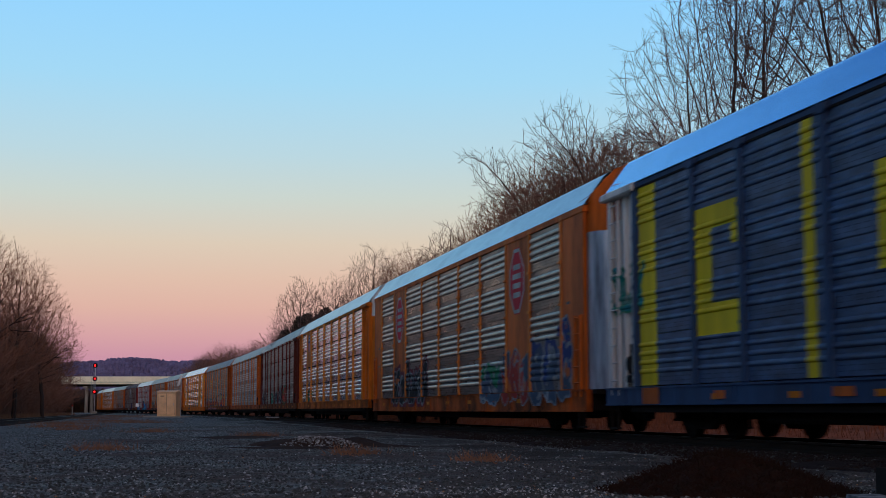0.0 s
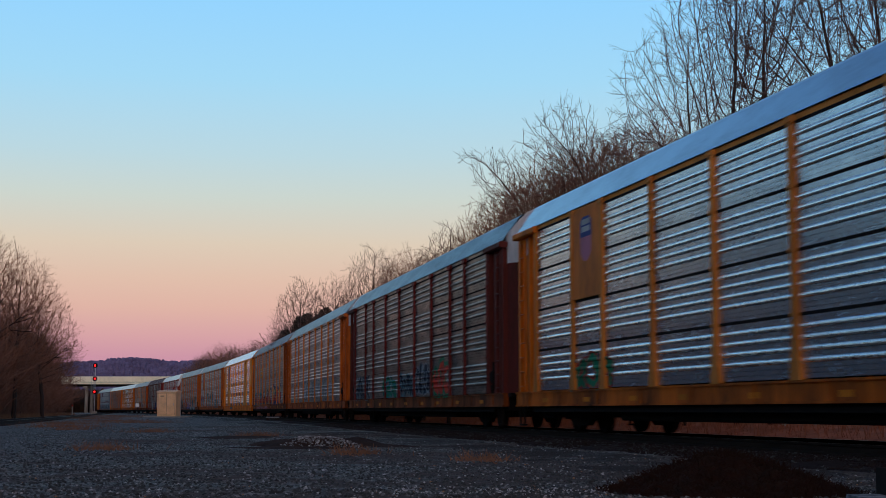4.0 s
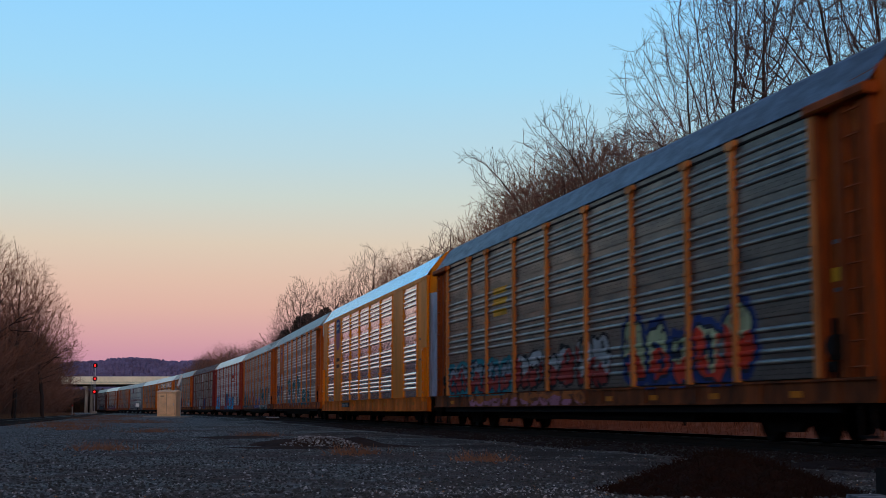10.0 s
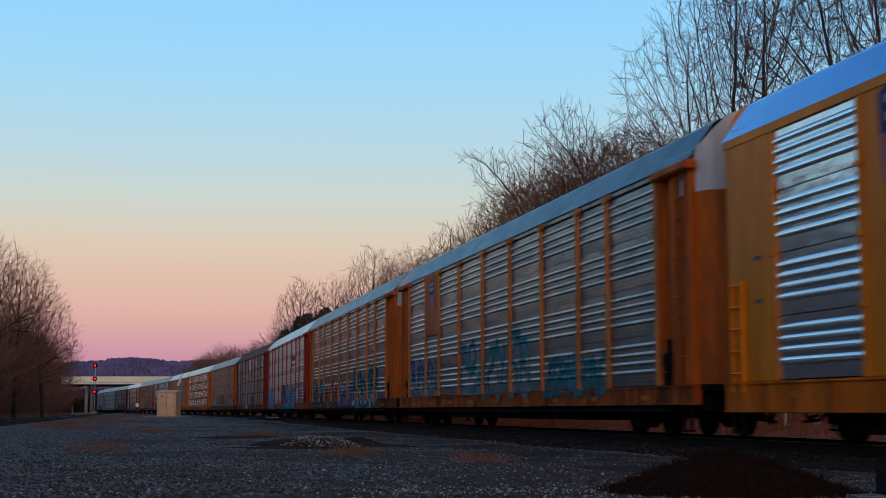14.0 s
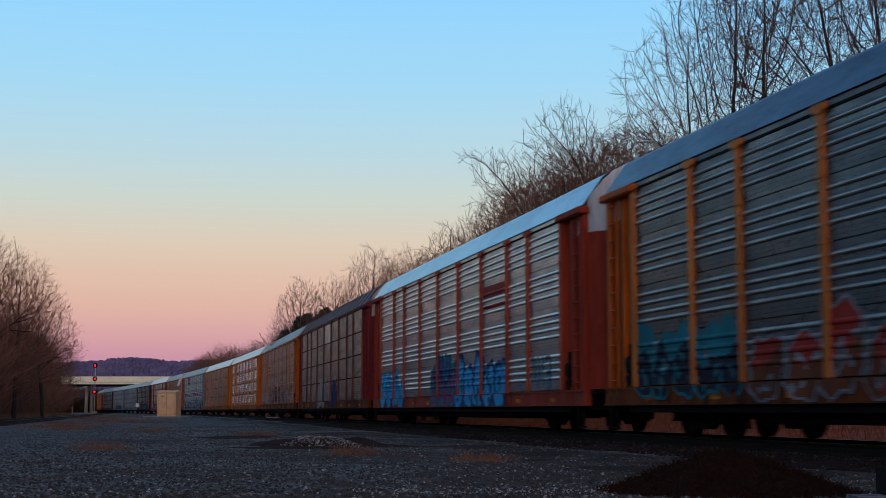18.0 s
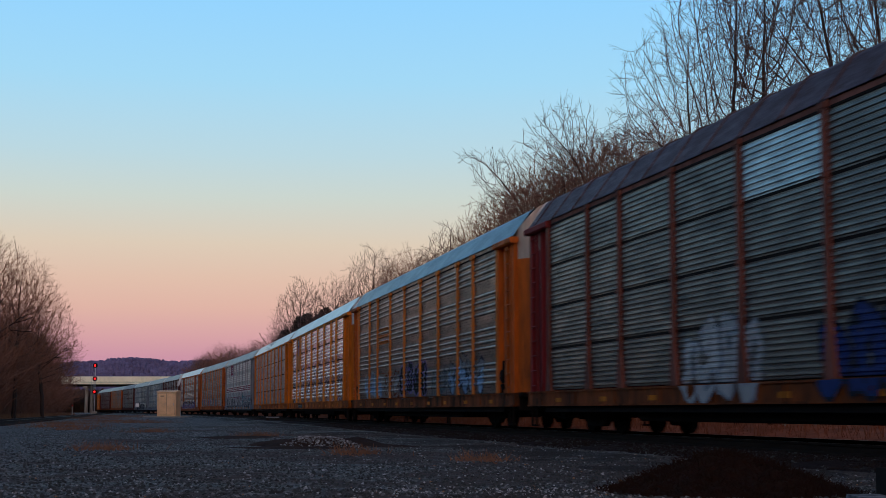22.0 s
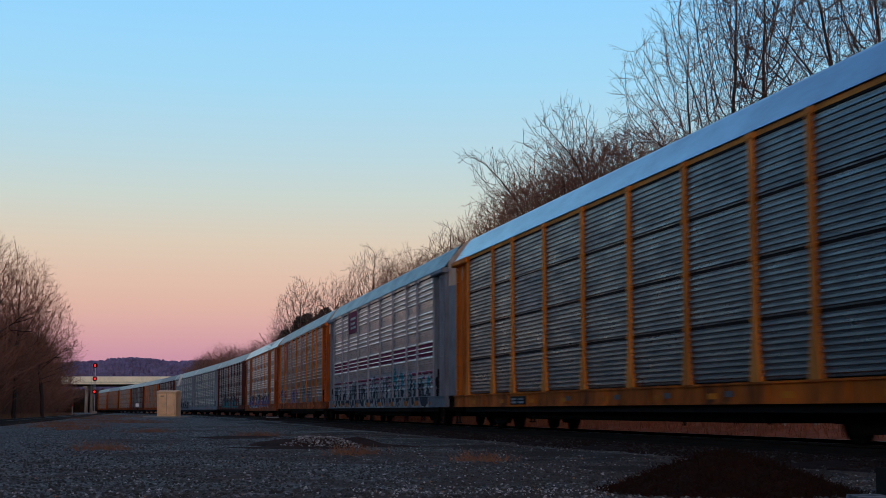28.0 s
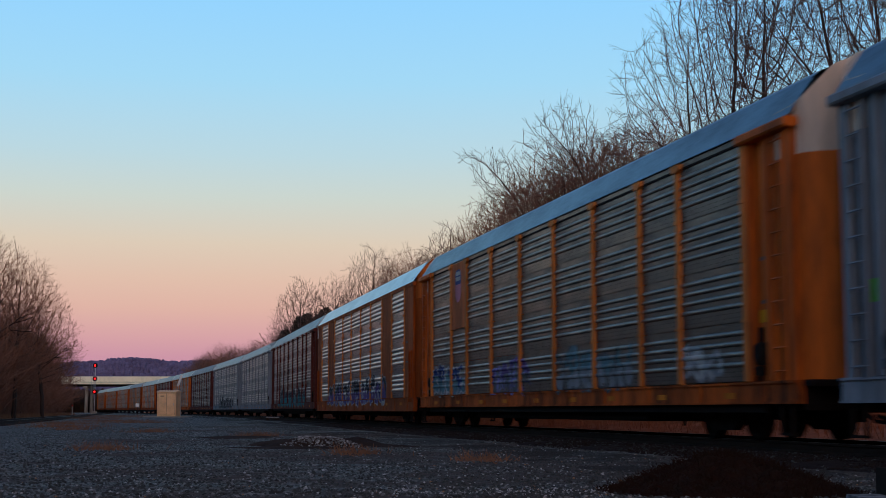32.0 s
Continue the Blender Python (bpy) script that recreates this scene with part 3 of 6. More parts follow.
def smooth_line(pts, n=6):
    """A rounded line through points."""
    out = []
    for i in range(len(pts) - 1):
        p0, p1, p2, p3 = (np.array(pts[max(i - 1, 0)]), np.array(pts[i]), np.array(pts[i + 1]), np.array(pts[min(i + 2, len(pts) - 1)]))
        for k in range(n):
            t = k / n
            out.append(0.5 * (2 * p1 + (p2 - p0) * t + (2 * p0 - 5 * p1 + 4 * p2 - p3) * t * t + (3 * p1 - p0 - 3 * p2 + p3) * t ** 3))
    return out + [np.array(pts[-1])]


SHAPES = [
    [[(0.1, 0.0), (0.1, 1.0)], [(0.1, 0.95), (0.8, 0.85), (0.75, 0.55), (0.15, 0.5)], [(0.15, 0.5), (0.9, 0.4), (0.85, 0.05), (0.1, 0.03)]],
    [[(0.9, 0.85), (0.45, 1.0), (0.1, 0.6), (0.2, 0.1), (0.6, 0.0), (0.95, 0.2)]],
    [[(0.05, 0.0), (0.45, 1.0), (0.9, 0.0)], [(0.25, 0.35), (0.75, 0.35)]],
    [[(0.1, 0.0), (0.12, 1.0)], [(0.1, 0.5), (0.9, 1.0)], [(0.3, 0.55), (0.95, 0.0)]],
    [[(0.9, 0.9), (0.3, 0.95), (0.15, 0.65), (0.8, 0.45), (0.75, 0.08), (0.08, 0.05)]],
    [[(0.5, 1.0), (0.1, 0.75), (0.08, 0.25), (0.5, 0.0), (0.9, 0.25), (0.92, 0.75), (0.5, 1.0)]],
    [[(0.1, 0.0), (0.15, 1.0), (0.5, 0.35), (0.85, 1.0), (0.92, 0.0)]],
    [[(0.1, 1.0), (0.15, 0.25), (0.5, 0.0), (0.85, 0.25), (0.9, 1.0)]],
    [[(0.15, 0.0), (0.1, 0.95), (0.85, 0.9)], [(0.1, 0.5), (0.7, 0.48)], [(0.12, 0.03), (0.9, 0.0)]],
]


def spray(car, x0, x1, z0, z1, fill, outline, seed, letters=4, second=None, fat=0.13, fine=None, halo=None, posts=(), rim=None):
    """Faded spray paint: rounded abstract strokes laid over the ridges of the side."""
    rnd = random.Random(seed)
    blocks = fat >= 0.09
    letters = int(letters * (1.25 if blocks else 1.45) + 0.5)
    w, h = (x1 - x0) / letters, z1 - z0
    A, B = [], []
    for i in range(letters):
        lean, dz = rnd.uniform(-0.15, 0.15), rnd.uniform(-0.06, 0.06)
        fu, fv = rnd.random() < 0.5, rnd.random() < 0.5
        strokes = rnd.choice(SHAPES) + [[(rnd.uniform(-0.1, 1.1), rnd.random()) for q in range(3)]]
        for line in strokes:
            line = [((1 - u if fu else u), (1 - v if fv else v)) for u, v in line]
            pts = [(x0 + (i + 0.06 + 0.88 * (u + rnd.uniform(-0.14, 0.14)) + lean * (v - 0.5)) * w, z0 + h * (0.08 + 0.84 * (v + rnd.uniform(-0.10, 0.10)) + dz)) for u, v in line]
            pts = smooth_line(pts)
            A += pts[:-1]
            B += pts[1:]
    A, B = np.array(A), np.array(B)
    D = B - A
    L2 = np.maximum((D ** 2).sum(1), 1e-6)
    dx = 0.031
    cols = np.arange(x0 - 0.2, x1 + 0.2, dx)
    zs = []
    coarse = levels(z0 - 0.08, z1 + 0.1, fine)
    for a, b in zip(coarse, coarse[1:]):
        n = max(1, int(round((b - a) / 0.033)))
        zs += [a + (b - a) * k / n for k in range(n)]
    zs.append(coarse[-1])
    zs = np.array(zs)
    XC, ZC = np.meshgrid((cols[:-1] + cols[1:]) / 2, (zs[:-1] + zs[1:]) / 2)
    Q = np.stack([XC.ravel(), ZC.ravel()], 1)
    best = np.full(len(Q), 9.0)
    edge = 0.04 + 0.10 * min(fat, 0.2) if blocks else 0.045
    edge = rim or edge
    if blocks:
        # each letter a leaning round-topped block with a slit or an eye in it
        wx = Q[:, 0] + 0.07 * np.sin(Q[:, 1] * 5.1 + seed) + 0.04 * np.sin(Q[:, 1] * 13 + Q[:, 0] * 3)
        wz = Q[:, 1] + 0.06 * np.sin(Q[:, 0] * 3.7 + seed * 2) + 0.03 * np.sin(Q[:, 0] * 11 + seed)
        for i in range(letters):
            top, foot, lean = z1 - rnd.uniform(0, 0.3) * h, z0 + rnd.uniform(0, 0.06) * h, rnd.uniform(-0.12, 0.12)
            cx, cz, hw, hh = x0 + (i + 0.5 + rnd.uniform(-0.06, 0.06)) * w, (top + foot) / 2, w * rnd.uniform(0.44, 0.56), (top - foot) / 2
            r = min(hw, hh) * rnd.uniform(0.5, 0.95)
            px, pz = np.abs(wx - cx - lean * (wz - cz)) - hw + r, np.abs(wz - cz) - hh + r
            d = np.hypot(np.maximum(px, 0), np.maximum(pz, 0)) + np.minimum(np.maximum(px, pz), 0) - r
            for k in range(rnd.choice((1, 1, 2))):
                ex, ez = cx + rnd.uniform(-0.3, 0.3) * hw, cz + rnd.uniform(-0.6, 0.6) * hh
                eye = np.hypot((wx - ex) / rnd.uniform(0.5, 1.4), (wz - ez) / rnd.uniform(0.6, 2.2)) - 0.07
                d = np.maximum(d, -eye)
            best = np.minimum(best, d + fat + edge)
    for a, d, l in zip(A, D, L2):
        if blocks:
            break
        t = np.clip(((Q - a) @ d) / l, 0, 1)
        best = np.minimum(best, np.hypot(Q[:, 0] - a[0] - d[0] * t, Q[:, 1] - a[1] - d[1] * t))
    outs = [-outward(z, fine) - 0.006 for z in zs]
    m = Mesh()
    index = {}

    def vid(i, j):
        if (i, j) not in index:
            index[(i, j)] = len(m.v)
            y = -1.487 if fine is False and zs[j] > 0.955 and flat_panel(cols[i]) else outs[j]
            m.v.append((cols[i], y, zs[j]))
        return index[(i, j)]
    nc = len(cols) - 1
    limit = fat + edge + (0.13 if halo else 0.0)
    for q in np.nonzero(best < limit)[0]:
        j, i = divmod(int(q), nc)
        if zs[j + 1] - zs[j] > 0.12 or zs[j] < 0.955 < zs[j + 1]:
            continue
        if zs[j] < 0.61:
            continue
        xc, zc, d = float(Q[q, 0]), float(Q[q, 1]), float(best[q])
        if zc > 0.955 and any(abs(xc - p) < 0.09 for p in posts):
            continue
        worn = noise.noise(Vector((xc * 1.7, zc * 2.2, seed * 3.1)))
        if worn > 0.5 or noise.noise(Vector((xc * 9, zc * 9, seed))) > 0.56:
            continue
        if d < fat:
            k = 2 if (second and (zc - z0) / h > 0.5 + 0.5 * noise.noise(Vector((xc * 1.3, zc * 0.8, seed + 5)))) else 0
            if blocks and noise.noise(Vector((xc * 3.1, zc * 4.3, seed + 21))) > 0.38:
                k = 1 if noise.noise(Vector((xc * 1.1, zc * 1.4, seed + 2))) > -0.1 else 3
        elif d < fat + edge:
            k = 1
        else:
            k = 3
        m.f.append((vid(i, j), vid(i + 1, j), vid(i + 1, j + 1), vid(i, j + 1)))
        m.mi.append(k)
    if m.f:
        part("spray_paint", m.done("spray_paint", [fill, outline, second or fill, halo or outline]), car, "faded graffiti spray paint")


def autorack(spec):
    """One enclosed auto carrier car; its own +x is the way it runs, its -y side faces the camera."""
    car = thing("autorack_car", spec["label"], "railroad car", group="cars of the train")
    kind = spec.get("kind", "tee")
    fine = spec.get("fine", False if kind == "flush" else None)
    body, sheet = spec["paint"], spec["sheet"]
    post = spec.get("post", {"orange_paint": POST_ORANGE, "rust_orange_paint": POST_ORANGE, "gold_paint": POST_GOLD, "red_orange_paint": POST_RED}.get(body.name, body))
    sill, door = spec.get("sill", {"orange_paint": ORANGE_SILL, "gold_paint": GOLD_SILL, "clean_gold_paint": CLEAN_SILL}.get(body.name, body)), spec.get("door", body)
    rear_door = spec.get("rear_door", door)
    flush = kind == "flush"
    P = POSTS_B if flush else POSTS_A
    part("underframe", under_mesh(), car, "black underframe")
    turn = pose(0, 0, 0, 0, 0, 180)
    for m in (pose(0, 0, 0), turn):
        part("side_sill", sill_mesh(sill, 0.48 if flush else 0.61), car, "", m)
        part("coupler", coupler_mesh(), car, "", m)
    part("roof", roof_mesh(spec["roof"], spec.get("ribbed", False)), car, spec.get("roof_label", "sheet metal roof"))
    for m, d in ((pose(0, 0, 0), door), (turn, rear_door)):
        part("end_door", end_mesh(spec.get("leaf", d), 12.9, 0.96, 4.42), car, "", m)
        part("end_cap", end_mesh(spec.get("cap", WHITE), 12.9, 4.42, None), car, "pale end above the doors", m)
        for z in (1.7, 2.6, 3.5):
            me = cached(("bar", z, d.name), lambda: Mesh().box(13.95, 14.10, -0.75, 0.75, z, z + 0.06, 0.015).done("lock_bar", d))
            part("lock_bar", me, car, "", m)
    # the two sides: the sheets one by one on the side that is seen
    for i in range(9):
        a, b = P[i], P[i + 1]
        w, c = b - a - 0.06, (a + b) / 2
        if flush and i in (1, 7):
            me = cached(("plain", round(w, 2), body.name), lambda: Mesh().box(-w / 2 - 0.03, w / 2 + 0.03, -1.478, -1.40, 0.96, 4.97, 0.01).done("plain_sheet", body))
            part("plain_sheet", me, car, "", pose(c, 0, 0))
            part("plain_sheet", me, car, "", turn @ pose(-c, 0, 0))
            continue
        for k in range(4):
            mat = spec.get("patch", {}).get((i, k), sheet)
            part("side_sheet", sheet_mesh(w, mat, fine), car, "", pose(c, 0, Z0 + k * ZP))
        if kind == "gusset":
            seam = cached(("seam", round(w, 2)), lambda: Mesh().box(-w / 2, w / 2, -1.459, -1.44, -0.030, 0.022).done("seam", BLACK))
            for k in (1, 2, 3):
                part("seam", seam, car, "", pose(c, 0, Z0 + k * ZP))
        me = cached(("far_sheet", round(w, 2), sheet.name), lambda: Mesh().box(-w / 2, w / 2, -1.43, -1.40, 0.97, 4.90).done("side_sheet", sheet))
        part("side_sheet", me, car, "", turn @ pose(-c, 0, 0))
    for x in P:
        part("post", post_mesh(post, kind), car, "", pose(x, 0, 0))
        part("post", post_mesh(post, kind), car, "", turn @ pose(-x, 0, 0))
    # top rails, end walls, ladders
    top = spec.get("top", body if flush else (post if kind == "gusset" else sheet))
    rail_me = cached(("top", top.name, flush), lambda: Mesh().box(-13.5, 13.5, -1.50 if flush else -1.46, -1.38, 4.88, 5.015).done("top_rail", top))
    for m in (pose(0, 0, 0), turn):
        part("top_rail", rail_me, car, "", m)
    if not flush:
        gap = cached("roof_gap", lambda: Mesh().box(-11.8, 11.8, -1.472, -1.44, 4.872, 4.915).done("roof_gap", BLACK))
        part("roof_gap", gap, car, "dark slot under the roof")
    for x0, x1, k in spec.get("gaps", ()):
        part("open_seam", Mesh().box(x0, x1, -1.470, -1.44, Z0 + k * ZP - 0.028, Z0 + k * ZP + 0.018).done("open_seam", BLACK), car, "dark open seam")
    for e, dm in ((1, door), (-1, rear_door)):
        pieces = [("end_panel", (11.86, 13.45, -1.48, -1.40, 0.96, 4.98, 0.012))] if flush else [
            ("end_panel", (12.09, 13.3, -1.36, -1.30, 0.96, 4.95, 0.01)), ("jamb", (11.92, 12.08, -1.5, -1.3, 0.95, 4.84, 0.02)),
            ("stiffener", (12.55, 12.66, -1.46, -1.36, 0.96, 4.84, 0.01)), ("corner_post", (13.32, 13.5, -1.47, -1.32, 0.8, 4.84, 0.02)),
            ("header", (11.8, 13.6, -1.60, -1.36, 4.84, 5.0, 0.03))]
        for name, dims in pieces:
            mp = cached((name, dims, dm.name), lambda: Mesh().box(*dims).done(name, dm))
            mn = cached((name, dims, dm.name, "turned"), lambda: mirrored(mp))
            part(name, mp if e > 0 else mn, car)
            part(name, mn if e > 0 else mp, car, "", turn)
        lx = 13.08 * e
        part("ladder", ladder_mesh(dm, 2.6 if flush else 4.8), car, "", pose(lx, -0.04 if flush else 0, 0))
        if kind == "tee":
            part("brake_gear", gear_mesh(), car, "grimy black lever box", pose(12.3 * e, 0, 0))
        for z in (2.9, 2.2):
            mark = cached(("mark", z), lambda: Mesh().box(-0.13, 0.13, 0, 0.006, z, z + 0.06).done("stencil_mark", S_FAINT))
            part("stencil_mark", mark, car, "", pose(12.34 * e, -1.492 if flush else -1.369, 0))
    for x in (-11.2, -8.2, -5.4, -2.9, 0.0, 2.9, 5.4, 8.2, 11.2):
        me = cached("reflector", lambda: Mesh().box(-0.19, 0.19, -1.508, -1.495, 0.69, 0.79).done("reflector", AMBER))
        part("reflector", me, car, "", pose(x, 0, 0))
    step = cached(("step", sill.name), lambda: Mesh().box(-0.2, -0.16, -1.49, -1.44, 0.14, 0.63).box(0.16, 0.2, -1.49, -1.44, 0.14, 0.63).box(-0.2, 0.2, -1.50, -1.40, 0.12, 0.16).done("stirrup_step", BLACK))
    for x in (-13.2, 13.2):
        part("stirrup_step", step, car, "", pose(x, 0, 0))
        part("stirrup_step", step, car, "", turn @ pose(-x, 0, 0))
    hose = cached("hose", lambda: Mesh().tube((13.6, -0.5, 0.62), (14.0, -0.45, 0.34), 0.03, n=6).tube((14.0, -0.45, 0.34), (14.35, -0.3, 0.30), 0.03, n=6).done("brake_hose", BLACK))
    for m in (pose(0, 0, 0), turn):
        part("brake_hose", hose, car, "", m)
    # trucks
    frame_me, wheel_me = truck_meshes()
    for x in (-9.9, 9.9):
        tr = part("truck", frame_me, car, "black cast truck", pose(x, 0, 0))
        for ax in (-0.9, 0.9):
            part("wheelset", wheel_me, tr, "", pose(ax, 0, 0.42))
    return car


def mirrored(me):
    """The same mesh turned end for end."""
    c = me.copy()
    for v in c.vertices:
        v.co.x = -v.co.x
    c.flip_normals()
    return c


SPECS = [
    dict(label="blue auto rack car with yellow letter shapes and grey end", paint=GREY_PAINT, sheet=BLUE_SHEET, post=BLUE, sill=BLUE, door=GREY_PAINT, rear_door=WHITE, roof=ROOF_BRIGHT, top=BLUE, cap=ORANGE),
    dict(label="orange auto rack car with red octagon emblems and graffiti", paint=ORANGE, sheet=DULL, kind="flush", roof=ROOF_PALE, cap=ORANGE, leaf=DOOR_LEAF),
    dict(label="gold auto rack car with bright silver sheets", paint=GOLD, sheet=SILVER, kind="gusset", roof=ROOF_PALE),
    dict(label="brown-red auto rack car with dull grimy sheets and graffiti", paint=BROWN_RED, sheet=BROWNISH, post=DARK_RED, sill=GRIMY_SILL, roof=ROOF_GREY, gaps=((-3.9, 1.3, 3), (4.5, 11.7, 3), (4.5, 11.7, 2))),
    dict(label="orange auto rack car with grey sheets and pale graffiti", paint=ORANGE, sheet=GREY, roof=ROOF_GREY),
    dict(label="orange auto rack car with dark sheets and red graffiti", paint=RUST_ORANGE, sheet=BROWNISH, sill=GRIMY_SILL, roof=ROOF_DULL, cap=ORANGE),
    dict(label="golden auto rack car with shiny silver sheets and shield emblem", paint=CLEAN_GOLD, sheet=CLEAN_SILVER, kind="flush", roof=ROOF_BRIGHT, cap=CLEAN_GOLD, leaf=DOOR_LEAF),
    dict(label="orange auto rack car with dark grey sheets and teal graffiti", paint=ORANGE, sheet=GREY, roof=ROOF_GREY),
    dict(label="orange auto rack car with dark sheets and purple graffiti", paint=ORANGE, sheet=DULL, sill=GRIMY_SILL, roof=ROOF_GREY),
    dict(label="red-orange auto rack car with pale sheets and sky blue graffiti", paint=RED_ORANGE, sheet=PALE, roof=ROOF_PALE),
    dict(label="faded red auto rack car with rusty ribbed roof", paint=PINK_RED, sheet=BROWNISH, patch={(4, 3): PALE}, post=FADED_RED, sill=GRIMY_SILL, roof=ROOF_RUST, fine=True, kind="gusset", ribbed=True, cap=BEIGE),
    dict(label="orange auto rack car with grimy sheets and white graffiti", paint=ORANGE, sheet=BROWNISH, sill=GRIMY_SILL, roof=ROOF_GREY, cap=BEIGE),
    dict(label="gold auto rack car with clean bright sheets", paint=GOLD, sheet=SILVER, kind="gusset", roof=ROOF_PALE),
    dict(label="gold auto rack car with fine ribbed grey sheets", paint=GOLD, sheet=DULL, kind="gusset", fine=True, roof=ROOF_PALE, cap=BEIGE),
    dict(label="grey auto rack car with maroon stripes and navy graffiti", paint=GREY_PAINT, sheet=PALE, post=PALE_GREY, roof=ROOF_GREY, cap=BEIGE),
    dict(label="orange auto rack car with grimy sheets and shield panel", paint=ORANGE, sheet=BROWNISH, roof=ROOF_GREY, cap=BEIGE),
    dict(label="faded orange auto rack car with grey graffiti", paint=RUST_ORANGE, sheet=GREY, kind="flush", roof=ROOF_PALE, cap=ORANGE),
    dict(label="dark auto rack car with teal graffiti along its foot", paint=BROWN_RED, sheet=DULL, roof=ROOF_GREY),
    dict(label="grey auto rack car with weathered sheets", paint=GREY_PAINT, sheet=GREY, roof=ROOF_GREY),
    dict(label="grey auto rack car with weathered sheets", paint=GREY_PAINT, sheet=GREY, roof=ROOF_GREY),
    dict(label="brown auto rack car with dark sheets", paint=BROWN_RED, sheet=DULL, roof=ROOF_DULL),
    dict(label="orange auto rack car with grimy sheets", paint=ORANGE, sheet=BROWNISH, roof=ROOF_GREY),
]
for extra in range(8):
    SPECS.append(dict(SPECS[(3, 4, 5, 7, 8, 11, 13, 15)[extra]]))
for i, sp in enumerate(SPECS[22:]):
    sp["label"] = ("brown-red", "orange", "orange", "orange", "orange", "orange", "gold", "orange")[i] + " auto rack car far down the train"

CARS = [autorack(sp) for sp in SPECS]


# ---- paint marks on the cars ----
S_WHITE = paint("spray_white", 190, 188, 184, dirt=0.25, rough=0.6)
S_BLACK = paint("spray_black", 26, 25, 28, dirt=0.1, rough=0.6)
S_TEAL = paint("spray_teal", 40, 132, 140, dirt=0.25, rough=0.6)
S_BLUE = paint("spray_sky_blue", 58, 184, 240, dirt=0.25, rough=0.55)
S_DEEP = paint("spray_deep_blue", 44, 64, 122, dirt=0.2, rough=0.55)
S_NAVY = paint("spray_navy", 40, 45, 58, dirt=0.2, rough=0.6)
S_RED = paint("spray_red", 178, 58, 48, dirt=0.2, rough=0.55)
S_MAGENTA = paint("spray_magenta", 158, 62, 116, dirt=0.2, rough=0.55)
S_STRAW = paint("spray_straw", 196, 200, 150, dirt=0.25, rough=0.6)
S_SLATE = paint("spray_slate", 74, 90, 112, dirt=0.25, rough=0.6)
S_ICE = paint("spray_ice_blue", 150, 180, 208, dirt=0.2, rough=0.6)
S_RUST = paint("faded_orange_mark", 200, 108, 48, dirt=0.25, rough=0.6)
S_SCARLET = paint("spray_scarlet", 226, 62, 34, dirt=0.15, rough=0.55)
S_LILAC = paint("spray_lilac", 138, 128, 186, dirt=0.2, rough=0.6)
S_TEAL_PALE = paint("spray_pale_teal", 104, 138, 146, dirt=0.3, rough=0.6)
S_PURPLE = paint("spray_purple", 104, 84, 140, dirt=0.25, rough=0.6)
S_STRIPE = paint("stripe_maroon", 138, 40, 78, dirt=0.25, rough=0.5)
S_AMBER = paint("reflector_amber", 196, 112, 28, dirt=0.3, rough=0.4)
S_MAROON = paint("maroon_paint", 112, 34, 52, dirt=0.2, rough=0.5)
S_BROWN = paint("spray_brown", 132, 74, 44, dirt=0.3, rough=0.6)
S_GREEN = paint("spray_green", 44, 128, 88, dirt=0.25, rough=0.6)
S_PALE = paint("spray_pale_grey", 150, 155, 158, dirt=0.3, rough=0.65)
S_PINK = paint("emblem_pink", 196, 120, 138, dirt=0.15, rough=0.5)
S_EMBLEM = paint("emblem_red", 216, 40, 62, dirt=0.15, rough=0.5)
S_INDIGO = paint("emblem_blue", 62, 74, 132, dirt=0.15, rough=0.5)
S_LIME = paint("lime_sticker", 96, 220, 40, dirt=0.0, rough=0.5)
S_YELLOW = paint("mark_yellow", 236, 166, 36, dirt=0.2, rough=0.5)


def band(car, x0, x1, z0, z1, mat, fine=None, name="painted_mark", label=""):
    """A painted block that follows the ridges of the side."""
    zs = [z0] + [z for z in levels(z0, z1, fine) if z0 < z < z1] + [z1]
    m = Mesh()
    for a, b in zip(zs, zs[1:]):
        if a < 0.955 < b:
            continue
        m.face([(x0, -outward(a, fine) - 0.005, a), (x1, -outward(a, fine) - 0.005, a), (x1, -outward(b, fine) - 0.005, b), (x0, -outward(b, fine) - 0.005, b)])
    part(name, m.done(name, mat), car, label)


def octagon(car, cx, cz, w, h):
    def ring(k, y):
        q = 0.36
        return [(cx + k * w * a, y, cz + k * h * b) for a, b in ((-q, -1), (q, -1), (1, -q), (1, q), (q, 1), (-q, 1), (-1, q), (-1, -q))]
    e = part("emblem", Mesh().face(ring(1, -1.488)).done("emblem", S_EMBLEM), car, "red octagon emblem")
    part("emblem_border", Mesh().quad_grid([ring(0.97, -1.493), ring(0.86, -1.493)], 0, True).done("emblem_border", S_WHITE), e)
    for dz, ww in ((0.42, 0.45), (0.14, 0.55), (-0.14, 0.5), (-0.42, 0.45)):
        part("emblem_bar", Mesh().box(cx - w * ww, cx + w * ww, -1.497, -1.489, cz + h * dz - 0.07, cz + h * dz + 0.07).done("emblem_bar", S_WHITE), e)


